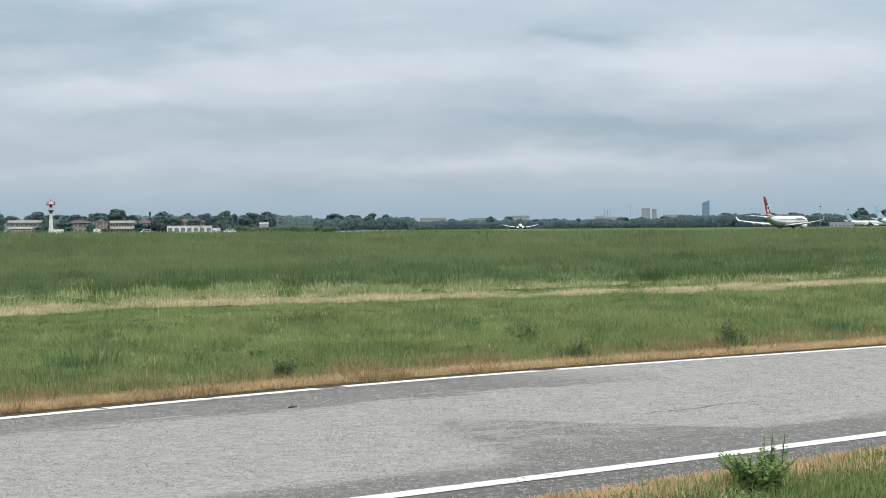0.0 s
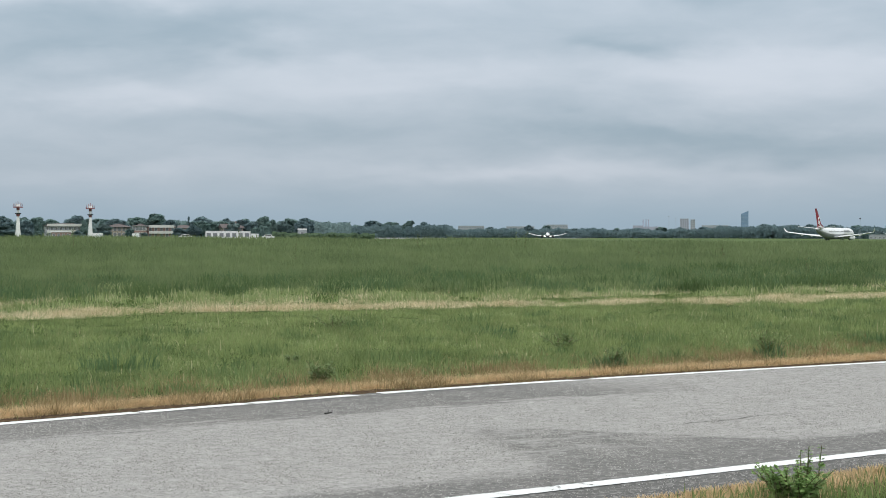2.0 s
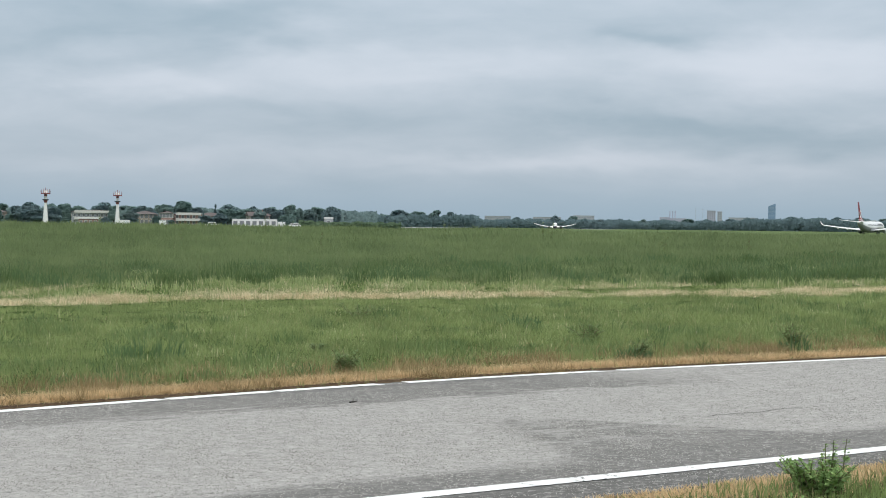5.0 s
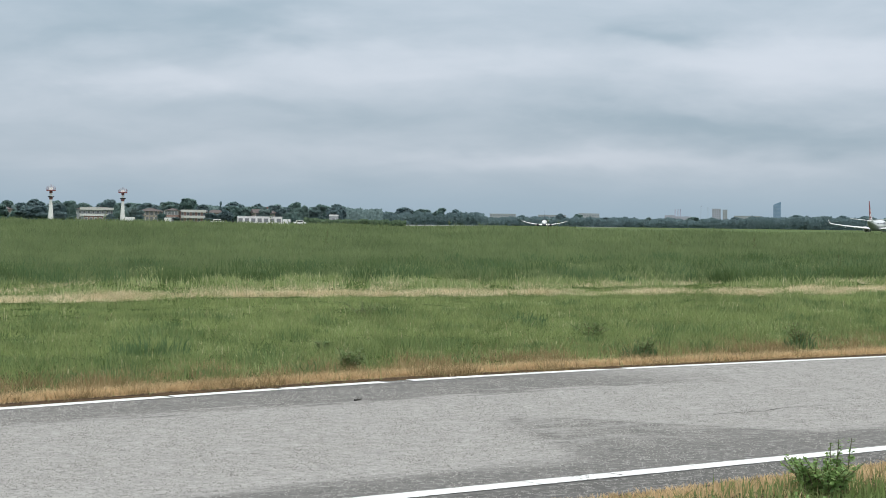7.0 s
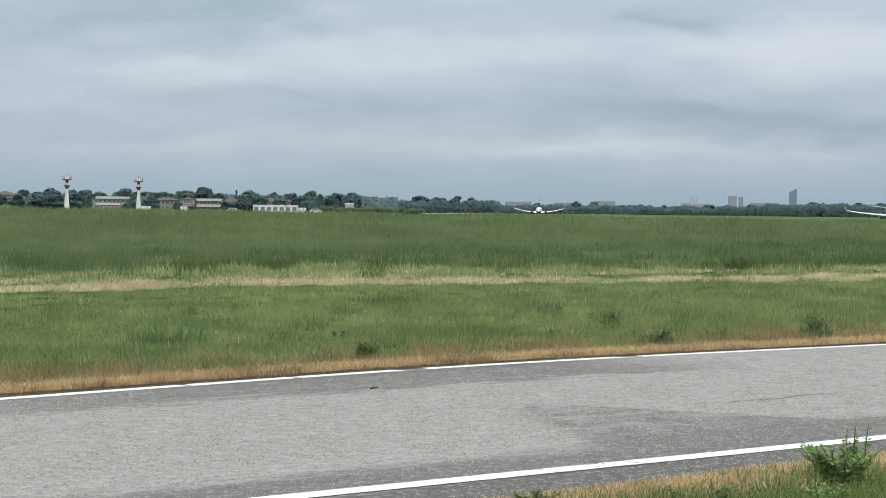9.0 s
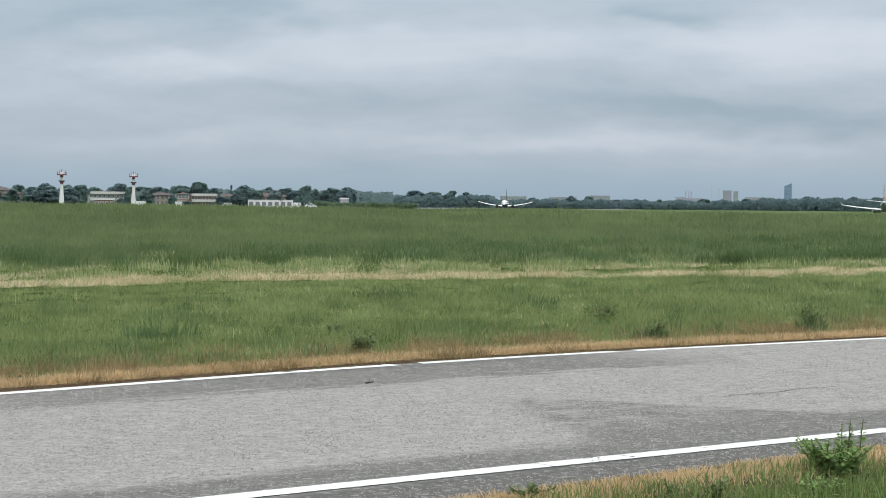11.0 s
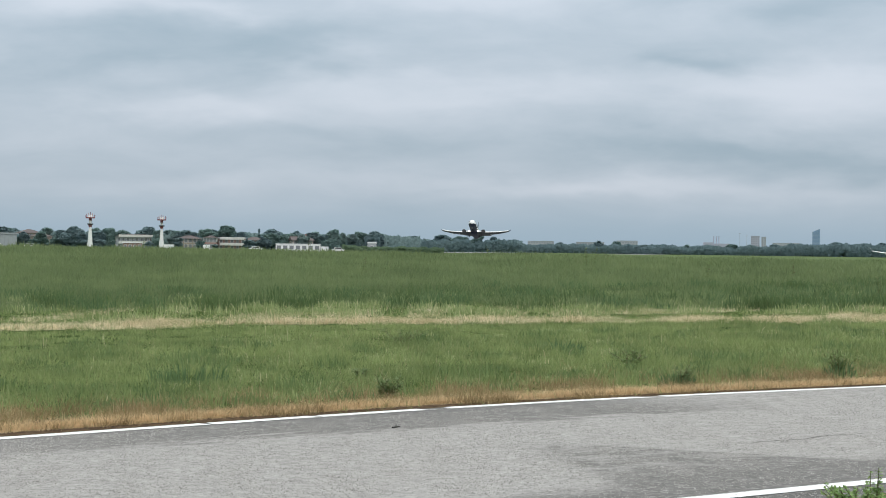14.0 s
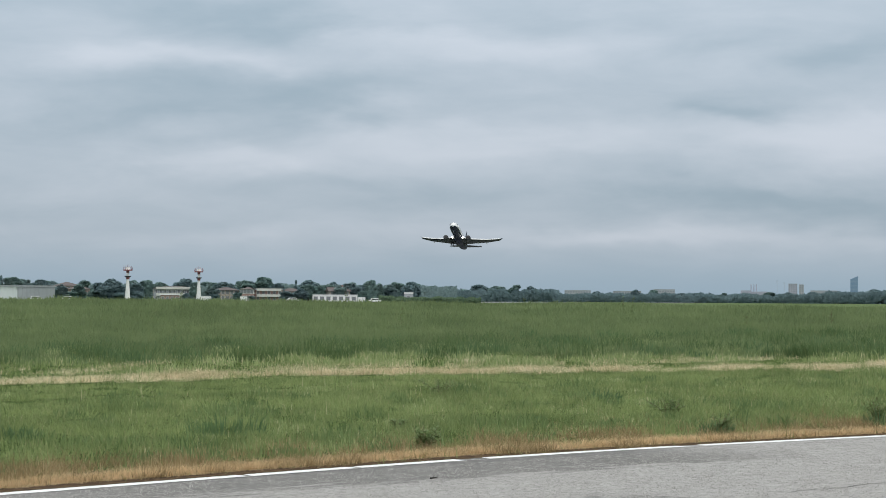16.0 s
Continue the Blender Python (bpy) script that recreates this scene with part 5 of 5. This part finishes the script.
    # standing clumps in the verge and at the meadow's edge, darker and paler than the rest
    for title, mat, count, each, u0, u1, v0, v1, tall_, wide, label, seed in (
            ("deep_grass", GRASS_DEEP, 950, 55, -4, 70, 16.6, 28, 0.19, 0.13, "deep green clumps standing in the verge", 81),
            ("pale_grass", GRASS_PALE, 900, 45, -4, 70, 16.8, 29.5, 0.11, 0.13, "pale yellow-green clumps standing in the verge", 82),
            ("deep_grass", DARK_TUFT, 420, 90, 24, 90, 36, 52, 0.52, 0.26, "dark green clumps along the meadow's edge", 83),
            ("deep_grass", TEAL_TUFT, 420, 90, 24, 90, 36, 54, 0.46, 0.26, "mid green clumps along the meadow's edge", 84),
            ("pale_grass", GRASS_PALE, 420, 80, 22, 80, 33.5, 50, 0.26, 0.26, "pale seeding clumps between the swath and the meadow", 85)):
        u, v = rng.uniform(u0, u1, count), v0 + (v1 - v0) * rng.uniform(0, 1, count) ** 1.3
        at_ = from_road(u, v)
        fit_ = in_wedge(at_) & (smooth_noise(at_, 3.5, seed) > 0.42)
        if v0 > 33:
            fit_ &= v > (35.2 if seed < 85 else 33.0) + np.clip((44 - u) / 9, 0, 1) * (6.0 if seed < 85 else 1.5)
        at_ = at_[fit_]
        size_ = np.repeat(rng.uniform(0.45, 1.3, len(at_)), each)
        xy = np.repeat(at_, each, 0) + rng.normal(0, wide, (len(at_) * each, 2)) * size_[:, None]
        far = np.hypot(*xy.T)
        blades(title, xy, tall_ * size_ * rng.uniform(0.35, 1.0, len(xy)), (0.004 + 0.00026 * far) * rng.uniform(0.7, 1.4, len(xy)), mat, label, 0.55, 2)
    # pale seed stalks over the verge
    n = 2600
    u, v = rng.uniform(-4, 80, n), rng.uniform(16, 31, n)
    xy = from_road(u, v)
    keep = in_wedge(xy) & (rng.uniform(0, 1, n) < smooth_noise(xy, 4, 12) ** 3)
    xy = xy[keep]
    blades("seed_stalks", xy, rng.uniform(0.12, 0.28, len(xy)), rng.uniform(0.003, 0.006, len(xy)), STRAW, "pale seed stalks standing in the verge", 0.3, 2)
    # swath of cut straw
    n = 170000
    u = rng.uniform(5, 130, n)
    across = np.clip((u - 26) / 14, 0, 1)
    v = 34.3 - 3.9 * across + (0.95 + 0.25 * across) * (rng.beta(1.3, 1.5, n) * 2 - 1) * (0.55 + 0.7 * smooth_noise(np.stack([u, u * 0], 1), 5, 14)) + 1.2 * (smooth_noise(np.stack([u, u * 0], 1), 9, 13) - 0.5)
    xy = from_road(u, v)
    raked = np.stack([xy[:, 0] - 0.15 * xy[:, 1], xy[:, 1] * 0.12], 1)
    clumped = smooth_noise(raked, 1.3, 41) * 0.6 + smooth_noise(xy, 0.7, 42) * 0.4
    keep = in_wedge(xy) & (rng.uniform(0, 1, n) < np.clip((clumped - 0.44 - 0.04 * np.clip((33 - u) / 4, 0, 1)) * 11.0, 0.02, 1))
    xy = xy[keep]
    blades("straw_swath", xy, rng.uniform(0.02, 0.10, len(xy)) * (0.6 + 1.6 * clumped[keep]), rng.uniform(0.010, 0.022, len(xy)), STRAW, "swath of dry cut straw lying in the meadow", 2.0, 1)
    # raked heaps along the swath, and stray straw scattered behind it
    heaps, each = 74, 620
    u = np.where(rng.uniform(0, 1, 74) < 0.8, rng.uniform(31, 72, 74), rng.uniform(17, 31, 74))
    across = np.clip((u - 26) / 14, 0, 1)
    v = 34.3 - 3.9 * across + rng.normal(0.3, 0.5, heaps)
    tall_ = np.repeat(rng.uniform(0.5, 1.5, heaps), each)
    u, v = np.repeat(u, each) + rng.normal(0, 0.45, heaps * each), np.repeat(v, each) + rng.normal(0, 0.2, heaps * each)
    xy = from_road(u, v)
    blades("straw_heaps", xy, rng.uniform(0.03, 0.13, len(xy)) * tall_, rng.uniform(0.010, 0.020, len(xy)), STRAW, "raked heaps of dry cut straw along the swath", 1.6, 1)
    n = 170000
    u, v = rng.uniform(16, 62, n), rng.uniform(34, 48, n)
    xy = from_road(u, v)
    raked = np.stack([xy[:, 0] - 0.15 * xy[:, 1], xy[:, 1] * 0.12], 1)
    streak = smooth_noise(raked, 1.6, 71) * 0.45 + smooth_noise(xy, 1.1, 72) * 0.3 + 0.32 * np.exp(-((v - 37.6 + np.clip((u - 30) / 5, 0, 1) * 1.5) / 0.7) ** 2) + 0.05
    keep = in_wedge(xy) & (v < 36.5 + np.clip((46 - u) / 9, 0, 1) * 9.5) & (rng.uniform(0, 1, n) < np.clip((streak - 0.60) * 9, 0, 1))
    xy = xy[keep]
    blades("stray_straw", xy, rng.uniform(0.03, 0.14, len(xy)), rng.uniform(0.010, 0.020, len(xy)), STRAW, "stray dry straw and pale seed heads behind the swath", 1.4, 1)
    # loose green and pale tufts between the swath and the tall grass
    n, each = 260000, 14
    u, v = np.repeat(rng.uniform(10, 150, n // each), each), np.repeat(rng.uniform(31.5, 50, n // each), each)
    n = len(u)
    lush = np.repeat(rng.uniform(0.4, 1.3, n // each) ** 1.5, each)
    u, v = u + rng.normal(0, 0.22, n), v + rng.normal(0, 0.22, n)
    xy = from_road(u, v)
    edge = 36.0 + np.clip((44 - u) / 9, 0, 1) * 7.6
    keep = in_wedge(xy) & (v < edge + 2) & (v > 31.2 + 1.2 * np.clip((40 - u) / 14, 0, 1) + 1.5 * smooth_noise(xy, 6, 15)) & (smooth_noise(xy, 2.4, 61) > 0.38)
    xy = xy[keep]
    blades("regrown_grass", xy, rng.uniform(0.06, 0.17, len(xy)) * lush[keep] * (0.5 + 1.1 * smooth_noise(xy, 1.3, 43)), rng.uniform(0.010, 0.020, len(xy)), GRASS_LIGHT, "regrown grass with pale tufts behind the swath", 1.3, 1)
    # tall meadow
    n, each = 540000, 9
    r = np.repeat(np.exp(rng.uniform(math.log(46), math.log(330), n // each)), each)
    b = np.repeat(np.radians(rng.uniform(-23, 17, n // each)), each)
    lush = np.repeat(rng.uniform(0.45, 1.35, n // each), each)
    xy = np.stack([r * np.sin(b), r * np.cos(b)], 1) + rng.normal(0, 0.16, (n, 2)) * (0.5 + r / 120)[:, None]
    c, s = math.cos(radians(ROAD_TURN)), math.sin(radians(ROAD_TURN))
    u, v = xy[:, 0] * c + xy[:, 1] * s, -xy[:, 0] * s + xy[:, 1] * c
    edge = 36.0 + np.clip((44 - u) / 9, 0, 1) * 7.6 + 7.0 * (smooth_noise(xy, 6, 16) - 0.5)
    keep = v > edge
    xy, r, v, edge, lush = xy[keep], r[keep], v[keep], edge[keep], lush[keep]
    h = (0.22 + 0.22 * smooth_noise(xy, 11, 17) + 0.22 * smooth_noise(xy, 2.6, 18)) * rng.uniform(0.6, 1.15, len(xy)) * lush ** 1.3 * np.clip(0.7 + (v - edge) / 9, 0, 1) * np.clip(1.15 - r / 400, 0.45, 1) * np.clip(0.55 + (r - 50) / 170, 0.55, 0.9)
    blades("tall_meadow", xy, h, 0.008 + r * (0.00035 + 0.0004 * np.clip((r - 70) / 80, 0, 1)) * rng.uniform(0.6, 1.5, len(xy)), GRASS_TALL, "tall green meadow grass across the airfield", 0.75, 1)


build_grass()


def motions():
    """The take-off and the taxiing, row by row: seconds, place, nose-up angle, bank and heading."""
    walk(DEPARTING, [(t, pose(x, y, z, up_, bank, 173.25 + turn)) for t, x, y, z, up_, bank, turn in (
        (0, 73.5, 1979, -1.2, 0, 0, 5), (3, 52.5, 1808, -1.2, 0, 0, 5), (6, 31.2, 1623, -1.2, 0, 0, 5), (9, 7.5, 1422, -1.1, 0, 0, 5), (11, -11, 1280, -0.6, 0.5, 0, 5),
        (11.5, -15.8, 1243, -0.2, 3, 0, 5), (12, -20.5, 1206, 0.1, 6, 0, 5), (12.5, -24.9, 1168, 1.4, 9, 0, 5), (13, -29.4, 1130, 3.4, 11, -1, 5), (13.5, -34.2, 1092, 5.6, 12, 0, 4.4),
        (14, -38.5, 1053, 7.8, 13, 0, 3.8), (14.5, -41.3, 1014, 10.6, 14, 0.5, 3.2), (15, -46.0, 974, 15.0, 15, 0, 2.6), (15.5, -51.0, 934, 19.6, 15.5, -1, 2), (16, -55.3, 893, 24.6, 16, -1.0, 1.4))])
    walk(TAXIING, [(t, spot(b_, d_, -0.6, b_ - c_)) for t, b_, d_, c_ in (
        (0, 9.36, 803, 33), (1.5, 9.55, 806, 31), (3, 9.70, 811, 27.5), (4.5, 9.80, 818, 24), (6, 9.84, 827, 21), (7.5, 9.85, 838, 17.5), (9, 9.83, 850, 15), (12.5, 9.80, 878, 12), (16, 9.80, 905, 11))])


motions()
